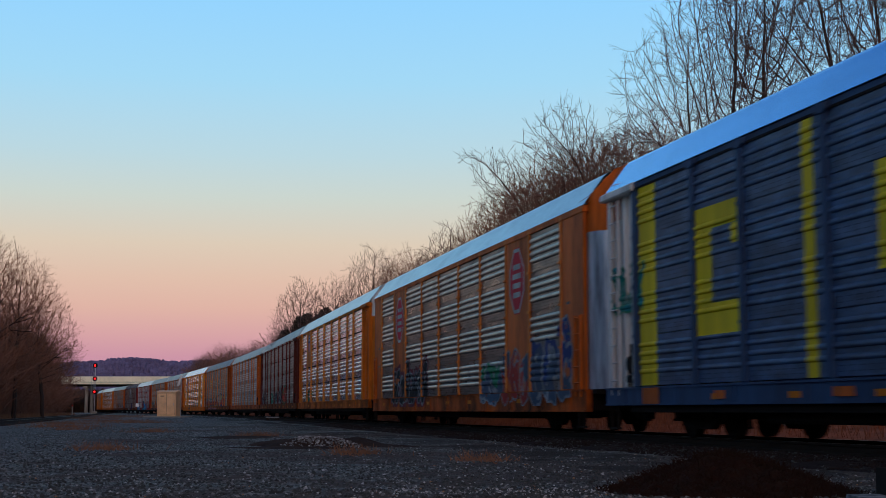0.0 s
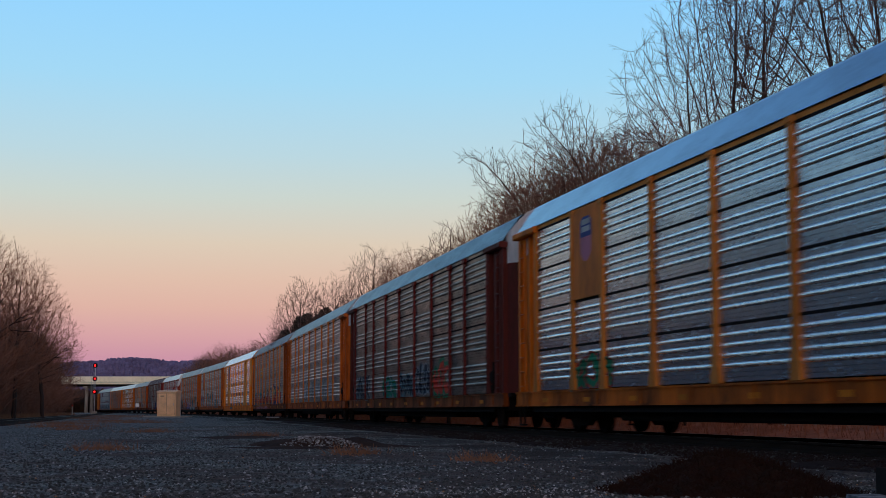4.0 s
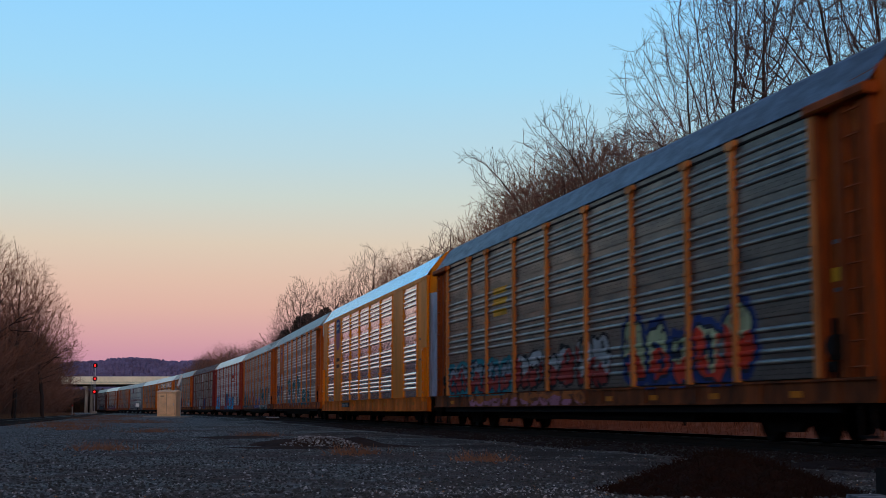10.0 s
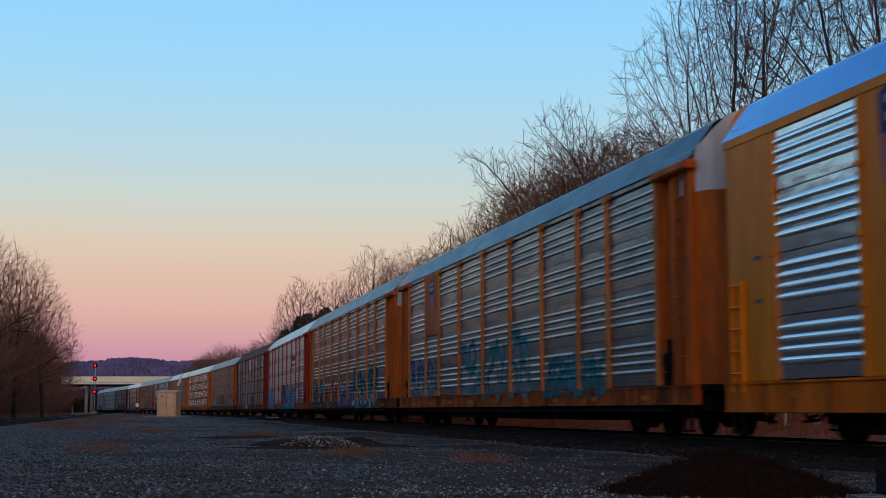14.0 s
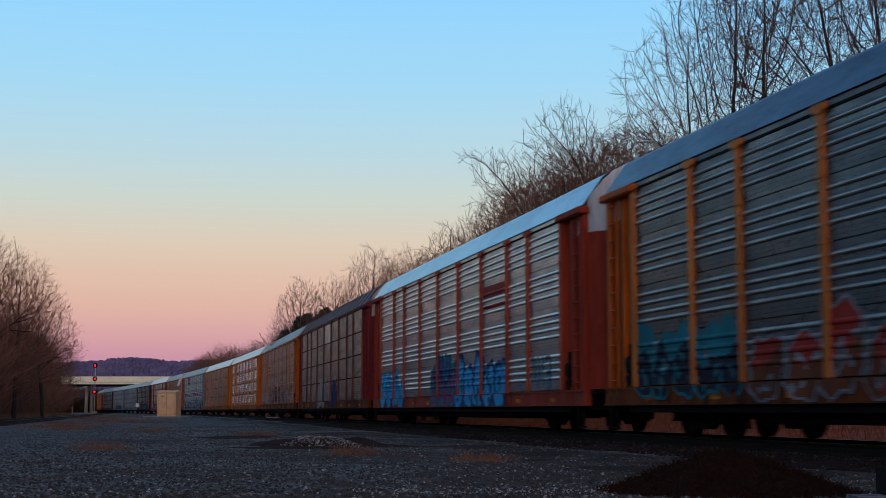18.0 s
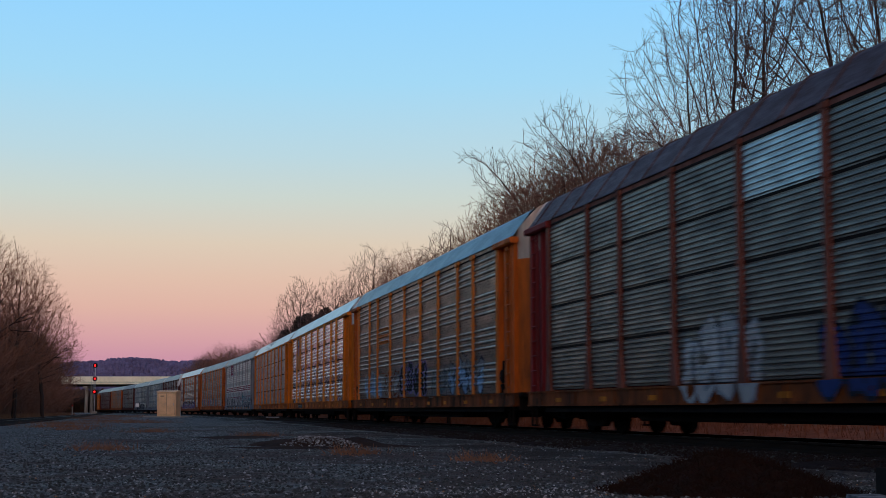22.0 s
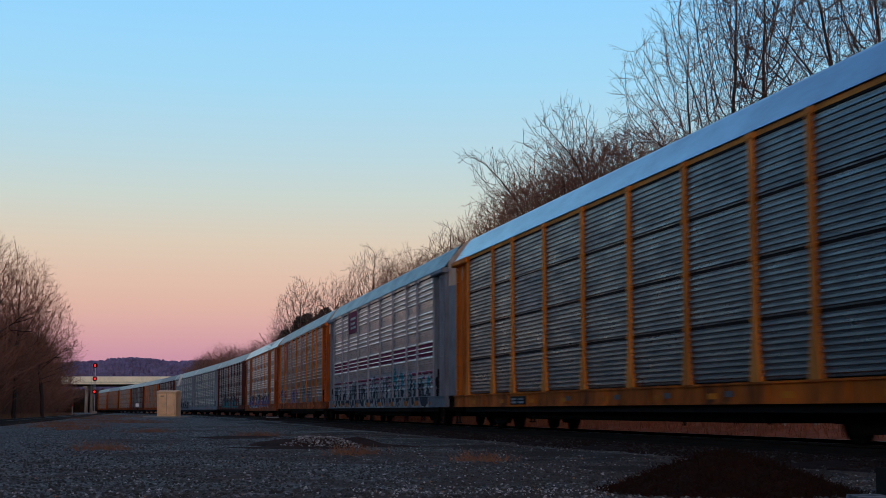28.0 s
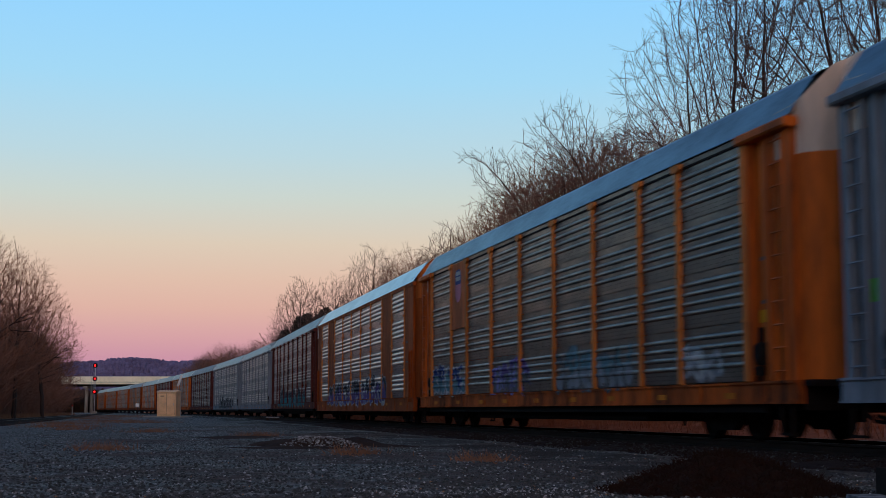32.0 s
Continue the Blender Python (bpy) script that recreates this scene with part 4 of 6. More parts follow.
def shield(car, cx, z0, z1, w, y=-1.488):
    m = z0 + (z1 - z0) * 0.55
    low = [(cx - w, y, m), (cx - w * 0.9, y, z0 + 0.2), (cx - w * 0.5, y, z0 + 0.05), (cx, y, z0), (cx + w * 0.5, y, z0 + 0.05), (cx + w * 0.9, y, z0 + 0.2), (cx + w, y, m)]
    e = part("emblem", Mesh().face(low).done("emblem", S_PINK), car, "pink and blue shield emblem")
    part("emblem_top", Mesh().face([(cx - w, y, m), (cx + w, y, m), (cx + w, y, z1 - 0.12), (cx + w * 0.6, y, z1), (cx - w * 0.6, y, z1), (cx - w, y, z1 - 0.12)]).done("emblem_top", S_INDIGO), e)
    for f in (0.66, 0.82):
        zz = z0 + (z1 - z0) * f
        part("emblem_bar", Mesh().box(cx - w * 0.7, cx + w * 0.7, y - 0.006, y, zz, zz + 0.12).done("emblem_bar", S_WHITE), e)


def logo_panel(car, mat):
    plate(car, "logo_panel", -9.03, -7.19, 2.96, 4.96, mat, -1.492, "plain painted panel")
    shield(car, -8.12, 3.75, 4.75, 0.38, -1.509)


def sill_plate(car, x0, x1):
    p = plate(car, "data_plate", x0, x1, 0.65, 0.86, S_BLACK, -1.535, "black plate with pale bars")
    w = (x1 - x0) / 2
    for i in range(2):
        for zz in (0.68, 0.76):
            part("pale_bar", Mesh().box(x0 + 0.1 + i * w, x0 + w - 0.1 + i * w, -1.556, -1.548, zz, zz + 0.05).done("pale_bar", S_PALE), p)


def decorate():
    C = CARS
    PA, PB = POSTS_A, POSTS_B
    # blue car with yellow shapes
    for x0, x1, z0, z1 in ((-11.75, -10.9, 0.98, 4.88), (-9.04, -8.35, 1.8, 4.05), (-8.35, -7.2, 1.8, 2.35), (-8.35, -7.2, 3.65, 4.05), (-7.55, -7.2, 3.3, 3.64), (-5.04, -4.7, 0.98, 4.88),
                           (-2.95, -2.3, 2.4, 3.9), (-2.3, -1.55, 3.5, 3.9), (-2.3, -1.55, 1.8, 2.3), (1.6, 2.2, 1.8, 4.0), (3.2, 3.8, 1.8, 4.0)):
        band(C[0], x0, x1, z0, z1, YELLOW, label="yellow painted shape")
    band(C[0], -11.5, -10.7, 0.62, 0.93, ORANGE)
    band(C[0], -8.2, -7.8, 0.70, 0.84, ORANGE)
    band(C[0], -4.2, -3.6, 0.70, 0.84, ORANGE)
    spray(C[0], -13.3, -11.4, 2.4, 3.4, S_TEAL, S_GREEN, 3, 2, fat=0.04)
    # orange car with octagons
    octagon(C[1], 8.03, 3.82, 0.72, 0.86)
    octagon(C[1], -8.03, 3.82, 0.72, 0.86)
    spray(C[1], -9.3, -3.2, 0.7, 2.25, S_BLACK, S_PALE, 11, 6, fat=0.16, halo=S_MAROON, rim=0.045, fine=False)
    spray(C[1], 4.3, 6.6, 0.62, 2.2, S_SLATE, S_PALE, 12, 1, S_GREEN, fat=0.2, rim=0.05, fine=False)
    spray(C[1], 6.4, 9.2, 0.62, 2.45, S_RED, S_PALE, 13, 2, S_SLATE, fat=0.16, rim=0.05, fine=False)
    spray(C[1], 9.2, 12.6, 0.62, 2.75, S_SLATE, S_PALE, 14, 2, S_DEEP, fat=0.25, rim=0.055, fine=False)
    logo_panel(C[2], GOLD)
    spray(C[2], -9.2, -6.6, 1.0, 1.7, S_GREEN, S_RED, 15, 2, fat=0.08)
    # brown-red car
    spray(C[3], -11.7, -8.0, 0.98, 1.95, S_NAVY, S_PALE, 16, 4, fat=0.07, posts=PA)
    spray(C[3], -5.0, -2.0, 0.98, 1.7, S_GREEN, S_TEAL, 17, 3, fat=0.05, posts=PA)
    spray(C[3], -1.3, 1.3, 0.98, 2.0, S_NAVY, S_TEAL_PALE, 18, 3, fat=0.11, posts=PA)
    spray(C[3], 1.6, 4.2, 0.98, 2.2, S_NAVY, S_PALE, 52, 3, fat=0.14, posts=PA)
    spray(C[3], 4.5, 7.0, 0.98, 2.1, S_SCARLET, S_RED, 19, 2, fat=0.30, posts=PA, halo=S_GREEN)
    # pale graffiti
    spray(C[4], -4.2, 9.0, 1.15, 2.1, S_WHITE, S_TEAL_PALE, 20, 8, fat=0.075)
    # red graffiti
    for zz in (3.05, 3.35, 3.65):
        band(C[5], -6.5, -5.1, zz, zz + 0.17, S_YELLOW)
    spray(C[5], -11.8, -4.7, 0.98, 1.95, S_RED, S_NAVY, 21, 5, S_PALE, fat=0.14, rim=0.06, halo=S_TEAL)
    spray(C[5], -9.0, 1.5, 0.63, 0.92, S_PINK, S_BROWN, 55, 8, S_RUST, fat=0.05)
    spray(C[5], -4.4, 3.0, 0.98, 2.2, S_RED, S_BLACK, 22, 5, S_WHITE, fat=0.17, rim=0.07)
    spray(C[5], 3.8, 9.8, 0.98, 2.3, S_SCARLET, S_NAVY, 23, 4, S_STRAW, fat=0.2, rim=0.07, halo=S_DEEP)
    for k, x, zz in ((4, 12.16, 1.7), (5, 12.16, 2.35), (5, -12.52, 1.75), (10, 12.7, 1.3), (15, 12.16, 1.9)):
        plate(C[k], "warning_sticker", x, x + 0.34, zz, zz + 0.2, S_YELLOW, -1.362, "small yellow warning sticker")
    # golden flush car
    shield(C[6], -8.03, 3.38, 4.9, 0.58)
    for zz in (2.55, 2.85):
        plate(C[6], "letter_bar", -8.5, -7.5, zz, zz + 0.16, BROWN_RED, -1.474)
    sill_plate(C[6], -6.1, -3.9)
    # teal graffiti
    logo_panel(C[7], ORANGE)
    spray(C[7], -11.8, -7.2, 0.97, 2.2, S_TEAL_PALE, S_PALE, 24, 4, S_DEEP, fat=0.07)
    spray(C[7], -4.4, 3.2, 0.8, 2.5, S_TEAL_PALE, S_PALE, 25, 5, S_TEAL, fat=0.085)
    spray(C[7], 4.6, 9.2, 0.8, 1.8, S_TEAL, S_TEAL, 26, 4, fat=0.03)
    # purple graffiti
    spray(C[8], -11.9, -7.0, 0.7, 2.35, S_NAVY, S_TEAL, 27, 4, S_TEAL, fat=0.2)
    spray(C[8], -6.9, -2.1, 0.6, 2.1, S_BROWN, S_PALE, 28, 3, S_RED, fat=0.15)
    spray(C[8], -1.6, 3.0, 0.6, 2.2, S_LILAC, S_NAVY, 29, 5, S_WHITE, fat=0.13, rim=0.07)
    spray(C[8], 3.2, 9.8, 0.55, 2.3, S_WHITE, S_BLACK, 30, 5, S_TEAL, fat=0.18, rim=0.10, halo=S_TEAL)
    # sky blue graffiti
    spray(C[9], -11.8, -7.0, 0.52, 2.1, S_BLUE, S_TEAL, 31, 3, fat=0.3)
    spray(C[9], -2.4, 1.2, 0.6, 2.25, S_MAGENTA, S_TEAL, 32, 3, S_DEEP, fat=0.15, halo=S_TEAL)
    spray(C[9], 1.0, 7.0, 0.52, 2.2, S_BLUE, S_TEAL, 33, 4, S_BLUE, fat=0.34, halo=S_DEEP)
    spray(C[9], 9.3, 11.0, 1.0, 1.8, S_TEAL_PALE, S_PALE, 34, 2, fat=0.03)
    band(C[9], 4.5, 6.9, 3.62, 3.95, S_RED)
    band(C[9], 4.5, 6.9, 3.30, 3.40, S_RED)
    # white and blue pieces
    spray(C[10], -4.0, -0.8, 0.6, 2.25, S_WHITE, S_PALE, 35, 3, fat=0.17, fine=True)
    spray(C[10], 1.0, 3.9, 0.6, 2.25, S_DEEP, S_NAVY, 36, 2, fat=0.2, fine=True)
    plate(C[10], "scribble_patch", -12.95, -12.72, 3.4, 4.4, S_WHITE, -1.362)
    spray(C[11], -10.3, -6.2, 0.98, 2.1, S_ICE, S_WHITE, 37, 2, S_PALE, fat=0.2, rim=0.05)
    spray(C[11], -5.6, -2.4, 0.98, 2.1, S_WHITE, S_BROWN, 53, 4, S_PALE, fat=0.09, rim=0.07)
    spray(C[11], -2.4, 2.6, 0.98, 2.3, S_BLACK, S_LILAC, 38, 3, fat=0.3, rim=0.06)
    spray(C[11], 3.2, 5.6, 0.98, 1.8, S_FAINT, S_PALE, 54, 3, fat=0.05)
    spray(C[11], 5.8, 10.3, 0.98, 2.35, S_ICE, S_NAVY, 39, 4, S_PALE, fat=0.16, rim=0.05)
    for zz in (3.1, 3.35, 3.6):
        band(C[11], -6.9, -4.8, zz, zz + 0.13, S_RUST)
    logo_panel(C[12], GOLD)
    sill_plate(C[12], -7.6, -5.6)
    band(C[13], -6.7, -4.7, 2.95, 3.9, PATCH_SHEET, True)
    sill_plate(C[13], -7.2, -5.9)
    for x in (-2.6, 0.6, 3.3, 6.0):
        band(C[13], x, x + 0.3, 0.72, 0.82, S_FAINT)
    # maroon stripes
    for a, b in zip(PA, PA[1:]):
        for z in (1.38, 1.54, 1.70, 2.30, 2.455, 2.61):
            band(C[14], a + 0.08, b - 0.08, z, z + 0.105, S_STRIPE)
        plate(C[14], "reflector", a - 0.15, a + 0.40, 0.66, 0.82, S_AMBER, -1.537, "amber reflective strip")
    lp = plate(C[14], "logo_panel", -7.05, -4.4, 3.95, 4.92, S_STRIPE, -1.492, "maroon panel with white bars")
    for zz, w in ((4.55, 1.5), (4.33, 1.2), (4.14, 1.6)):
        part("letter_bar", Mesh().box(-6.4, -6.4 + w, -1.512, -1.506, zz, zz + 0.1).done("letter_bar", S_WHITE), lp)
    spray(C[14], -11.8, 3.2, 0.55, 1.95, S_NAVY, S_WHITE, 40, 9, S_FAINT, fat=0.15, rim=0.11)
    spray(C[14], 3.6, 11.3, 0.55, 2.15, S_NAVY, S_WHITE, 41, 4, S_TEAL, fat=0.20, rim=0.11)
    plate(C[14], "sticker", -12.98, -12.70, 1.98, 2.3, S_LIME, -1.362, "lime green sticker")
    logo_panel(C[15], ORANGE)
    spray(C[15], -11.8, -7.5, 0.95, 2.0, S_TEAL_PALE, S_WHITE, 42, 4, S_DEEP, fat=0.1)
    spray(C[15], -4.3, -0.6, 0.9, 2.0, S_FAINT, S_LILAC, 43, 3, S_PURPLE, fat=0.13)
    spray(C[15], 1.2, 6.6, 0.9, 1.95, S_PALE, S_FAINT, 44, 4, S_TEAL_PALE, fat=0.12)
    spray(C[15], 8.9, 10.9, 1.0, 1.7, S_WHITE, S_PALE, 45, 2, fat=0.12)
    spray(C[16], -9.0, 8.0, 0.7, 2.0, S_PURPLE, S_WHITE, 46, 10, S_NAVY, fat=0.12, fine=False)
    spray(C[17], -8.0, 9.0, 0.7, 1.9, S_TEAL, S_FAINT, 47, 9, S_NAVY, fat=0.14)
    spray(C[19], -6.0, 8.0, 0.7, 1.9, S_NAVY, S_FAINT, 48, 8, fat=0.12)


decorate()


# ---- trees ----
def grow(seed, height, depth, spread=0.5, ratio=0.8, twigs=3, rmin=0.008, upward=0.3, stems=1, lean=(0.0, 0.0), trunk=0.2, trunk_r=None):
    """Segments of a bare tree that forks again and again: (start, end, radius, radius, level)."""
    rnd = random.Random(seed)
    segs = []

    def turn(d, ang):
        side = d.orthogonal().normalized()
        side.rotate(Matrix.Rotation(rnd.uniform(0, 2 * math.pi), 3, d))
        return (d * math.cos(ang) + side * math.sin(ang)).normalized()

    def twig(p, d, length, r, level):
        n = 2
        q = p
        for i in range(n):
            d = (d + Vector((rnd.gauss(0, 0.18), rnd.gauss(0, 0.18), rnd.gauss(0.06, 0.12)))).normalized()
            e = q + d * (length / n)
            segs.append((q, e, max(r, rmin * 0.8), rmin * 0.6, level))
            if length > 0.5:
                for j in range(2):
                    twig(q.lerp(e, rnd.random()), turn(d, rnd.uniform(0.4, 0.9)), length * rnd.uniform(0.35, 0.55), rmin * 0.8, level + 1)
            q = e

    def branch(p, d, length, r, level):
        n = 5 if level == 0 else 3
        q = p
        r_end = r * (0.82 if level else 0.8)
        for i in range(n):
            d = (d + Vector((rnd.gauss(0, 0.09), rnd.gauss(0, 0.09), rnd.gauss(0, 0.05) + upward * 0.06 * min(level, 4)))).normalized()
            e = q + d * (length / n)
            segs.append((q, e, max(rmin, r + (r_end - r) * i / n), max(rmin, r + (r_end - r) * (i + 1) / n), level))
            if level >= 2 and rnd.random() < twigs / 3:
                twig(q.lerp(e, rnd.random()), turn(d, rnd.uniform(0.5, 1.1)), rnd.uniform(0.5, 1.3) * height / 14, max(rmin, r * 0.35), depth + 1)
            q = e
        if level >= depth:
            for j in range(2):
                twig(q, turn(d, rnd.uniform(0.1, 0.5)), rnd.uniform(0.6, 1.2) * height / 14, rmin, depth + 1)
            return
        k = 3 if (level < 2 and rnd.random() < 0.6) or rnd.random() < 0.10 else 2
        for j in range(k):
            ang = rnd.uniform(0.22, 0.62) * spread / 0.5 * (0.55 if j == 0 else 1.1)
            branch(q, turn(d, ang), length * ratio * rnd.uniform(0.78, 1.18) * (1.35 if level == 0 else 1), r_end * (0.84 if j == 0 else rnd.uniform(0.55, 0.72)), level + 1)

    for i in range(stems):
        a = rnd.uniform(0, 6.28)
        o = 0.0 if stems == 1 else rnd.uniform(0.05, 0.5)
        d = Vector((lean[0] + (0 if stems == 1 else 0.45 * math.cos(a)), lean[1] + (0 if stems == 1 else 0.45 * math.sin(a)), 1)).normalized()
        branch(Vector((o * math.cos(a), o * math.sin(a), -0.3)), d, height * trunk * rnd.uniform(0.85, 1.1), trunk_r or height * 0.0125, 0)
    return segs


def colonize(seed, stem, crowns, count, height=0.0, step=0.3, kill=0.42, rmin=0.008, rise=0.02, twigs=1.0, steady=0.5):
    """Segments of a bare tree whose limbs reach out into the room of its crown. stem: points of the trunk; crowns: centres and radii of rounded masses."""
    rng, rnd = np.random.default_rng(seed), random.Random(seed)
    share = np.array([c[3] * c[4] * c[5] for c in crowns]) ** 0.75
    goals = []
    for c, k in zip(crowns, np.ceil(count * share / share.sum()).astype(int)):
        d = rng.normal(size=(k, 3))
        d /= np.linalg.norm(d, axis=1)[:, None]
        goals.append(np.array(c[:3]) + d * (rng.random((k, 1)) ** 0.42) * np.array(c[3:]) * rng.uniform(0.85, 1.08, (k, 1)))
    goals = np.concatenate(goals)
    at, up = [np.array(stem[0], float)], [-1]
    for a, b in zip(stem, stem[1:]):
        a, b = np.array(a, float), np.array(b, float)
        n = max(1, int(np.linalg.norm(b - a) / 0.4))
        for i in range(n):
            at.append(a + (b - a) * (i + 1) / n + rng.normal(size=3) * 0.02)
            up.append(len(at) - 2)
    P = np.array(at)

    def apart(a, b):
        return np.sqrt(np.maximum((a * a).sum(1)[:, None] + (b * b).sum(1)[None] - 2 * a @ b.T, 0))
    gap = apart(goals, P)
    near, far = gap.argmin(1), gap.min(1)
    way = np.tile(np.array((0, 0, 1.0)), (len(P), 1))
    for turn in range(110):
        if len(goals) == 0:
            break
        v = goals - P[near]
        v /= np.maximum(np.linalg.norm(v, axis=1), 1e-6)[:, None]
        pull = np.zeros_like(P)
        np.add.at(pull, near, v)
        ids = np.unique(near)
        d = pull[ids]
        d /= np.maximum(np.linalg.norm(d, axis=1), 1e-6)[:, None]
        d += rng.normal(size=d.shape) * 0.06 + np.array((0, 0, rise)) + steady * way[ids]
        d /= np.linalg.norm(d, axis=1)[:, None]
        Q = P[ids] + d * step
        gap = apart(goals, Q)
        best, less = gap.argmin(1), gap.min(1)
        grown = less < far
        if not grown.any():
            kill *= 1.3
        near = np.where(grown, best + len(P), near)
        far = np.minimum(far, less)
        up += list(ids)
        P, way = np.concatenate([P, Q]), np.concatenate([way, d])
        keep = far > kill
        goals, near, far = goals[keep], near[keep], far[keep]
    up = np.array(up)
    kids, load = np.zeros(len(P), int), np.zeros(len(P))
    for i in range(len(P) - 1, 0, -1):
        load[i] = max(load[i], 1.0)
        load[up[i]] += load[i]
        kids[up[i]] += 1
    load[0] = max(load[0], 1)
    R = rmin * load ** 0.43
    segs = []
    for i in range(1, len(P)):
        p = up[i]
        r0, r1 = min(R[p], R[i] * 1.2), R[i]
        segs.append((Vector(P[p]), Vector(P[i]), r0, r1, 0 if r1 > 0.055 else (1 if r1 > 0.024 else 2)))
        if load[i] > 26:
            continue
        d = Vector(P[i] - P[p]).normalized()
        for k in range(2 if kids[i] == 0 else (1 if rnd.random() < 0.55 * twigs else 0)):
            side = d.orthogonal().normalized()
            side.rotate(Matrix.Rotation(rnd.uniform(0, 6.28), 3, d))
            a = rnd.uniform(0.1, 0.5) if kids[i] == 0 else rnd.uniform(0.5, 0.95)
            q, e = Vector(P[i]), (d * math.cos(a) + side * math.sin(a) + Vector((0, 0, 0.12))).normalized()
            l = rnd.uniform(0.16, 0.40) * step / 0.24
            for j in range(2):
                w = q + e * l
                segs.append((q, w, rmin * (0.85 - 0.2 * j), rmin * (0.65 - 0.2 * j), 2))
                if j == 0 and rnd.random() < 0.6 * twigs:
                    f = (e + side * rnd.choice((-0.8, 0.8))).normalized()
                    segs.append((w, w + f * l * 0.9, rmin * 0.65, rmin * 0.45, 2))
                q, e = w, (e + Vector((rnd.gauss(0, 0.2), rnd.gauss(0, 0.2), rnd.gauss(0.05, 0.15)))).normalized()
    return segs


def tree_meshes(key):
    def build():
        kw = KINDS[key]
        segs = grow(**kw) if "depth" in kw else colonize(**kw)
        t, c = Mesh(), Mesh()
        for a, b, r0, r1, lv in segs:
            (t if lv < 2 and "bush" not in key else c).tube(a, b, r0, r1, n=7 if lv == 0 else (5 if lv == 1 else 3), caps=False)
        return t.done("trunk", BARK), c.done("crown", kw_twig[key])
    return cached(("tree", key), build)


kw_twig = {}
KINDS = {}
KINDS["fan"] = dict(seed=11, height=15.0, stem=[(0, 0, -0.3), (0, 0, 5.0), (0.1, 0, 7.4)], count=3300,
                    crowns=[(-0.85, 0, 11.0, 2.05, 2.3, 2.35), (-1.55, 0.3, 9.5, 1.7, 1.8, 1.2), (0.8, 0, 10.8, 2.0, 1.8, 2.8)], rmin=0.0066, kill=0.33, step=0.2)
KINDS["tall"] = dict(seed=12, height=18.5, stem=[(0, 0, -0.3), (0.1, 0, 6.0), (0.0, 0.1, 8.8)], count=3300,
                     crowns=[(0.2, 0, 14.2, 2.9, 2.8, 4.0), (-0.4, 0, 10.6, 1.8, 1.8, 1.7)], rmin=0.0066, kill=0.33, step=0.22)
KINDS["upright"] = dict(seed=13, height=17.5, stem=[(0, 0, -0.3), (0.05, 0, 7.0), (0.0, 0, 8.2)], count=2800,
                        crowns=[(0.3, 0, 13.4, 2.6, 2.6, 4.0), (-0.3, 0, 10.2, 1.9, 1.9, 1.6)], rmin=0.0066, kill=0.33, step=0.22)
KINDS["broad"] = dict(seed=14, height=17.0, stem=[(0.5, 0, -0.3), (0.3, 0, 6.5), (0.0, 0, 8.2)], count=3000,
                      crowns=[(-0.8, 0, 13.0, 3.2, 3.0, 3.8), (0.8, 0, 10.6, 2.0, 2.0, 1.8)], rmin=0.0068, kill=0.34, step=0.22)
KINDS["swept"] = dict(seed=15, height=14.0, stem=[(0, 0, -0.3), (-0.3, 0, 7.2), (-0.8, 0, 8.8)], count=1900, rise=0.02,
                      crowns=[(-2.0, 0, 11.5, 1.6, 1.6, 1.7), (-0.9, 0, 10.1, 1.9, 1.8, 1.4), (-2.9, 0.2, 11.2, 1.0, 1.0, 0.6)], rmin=0.0082, kill=0.33, step=0.2)
KINDS["leaning"] = dict(seed=16, height=13.0, stem=[(0, 0, -0.3), (-0.2, 0, 7.2), (-0.8, 0, 8.6)], count=1500, rise=0.0,
                        crowns=[(-2.1, 0, 11.0, 1.3, 1.2, 1.2), (-3.2, 0, 11.7, 0.7, 0.7, 0.4), (-1.3, 0, 9.9, 1.6, 1.5, 1.1)], rmin=0.0086, kill=0.33, step=0.2)
for key in ("fan", "tall", "upright", "broad", "swept", "leaning"):
    kw_twig[key] = TWIG
for i in range(5):
    kw_twig["far%d" % i] = TWIG_RED if i % 2 else TWIG
    rx = (2.5, 2.9, 2.2, 3.2, 2.7)[i]
    lean = (-0.3, 0.4, 0.1, -0.5, 0.2)[i]
    KINDS["far%d" % i] = dict(seed=40 + i, height=11.5, stem=[(0, 0, -0.3), (lean * 0.4, 0, 2.6), (lean, 0.1, 5.0)], count=5200, kill=0.30, step=0.25, rmin=0.0084, steady=0.8, rise=0.04,
                              crowns=[(lean, 0, 7.6, rx, rx, 3.6), (lean - 0.7 * rx, 0.4, 6.2, rx * 0.55, rx * 0.6, 2.2), (lean + 0.6 * rx, -0.5, 5.4, rx * 0.6, rx * 0.6, 2.4)])
for i in range(3):
    kw_twig["bush%d" % i] = TWIG_RED
    KINDS["bush%d" % i] = dict(seed=70 + i, height=4.0, depth=3, stems=9, spread=0.55, ratio=0.8, twigs=3, rmin=0.010, upward=0.25, trunk=0.3, trunk_r=0.03)


def tree(kind, x, y, z, h, rot, label, group=""):
    t, c = tree_meshes(kind)
    k = h / KINDS[kind]["height"]
    bush = kind.startswith("bush")
    at = pose(x, y, z, 0, 0, rot) @ Matrix.Scale(k, 4)
    if bush:
        return thing("bush", label, "bush", at, group, me=c)
    ob = thing("tree", label, "tree", at, group)
    part("trunk", t, ob)
    part("crown", c, ob)
    return ob


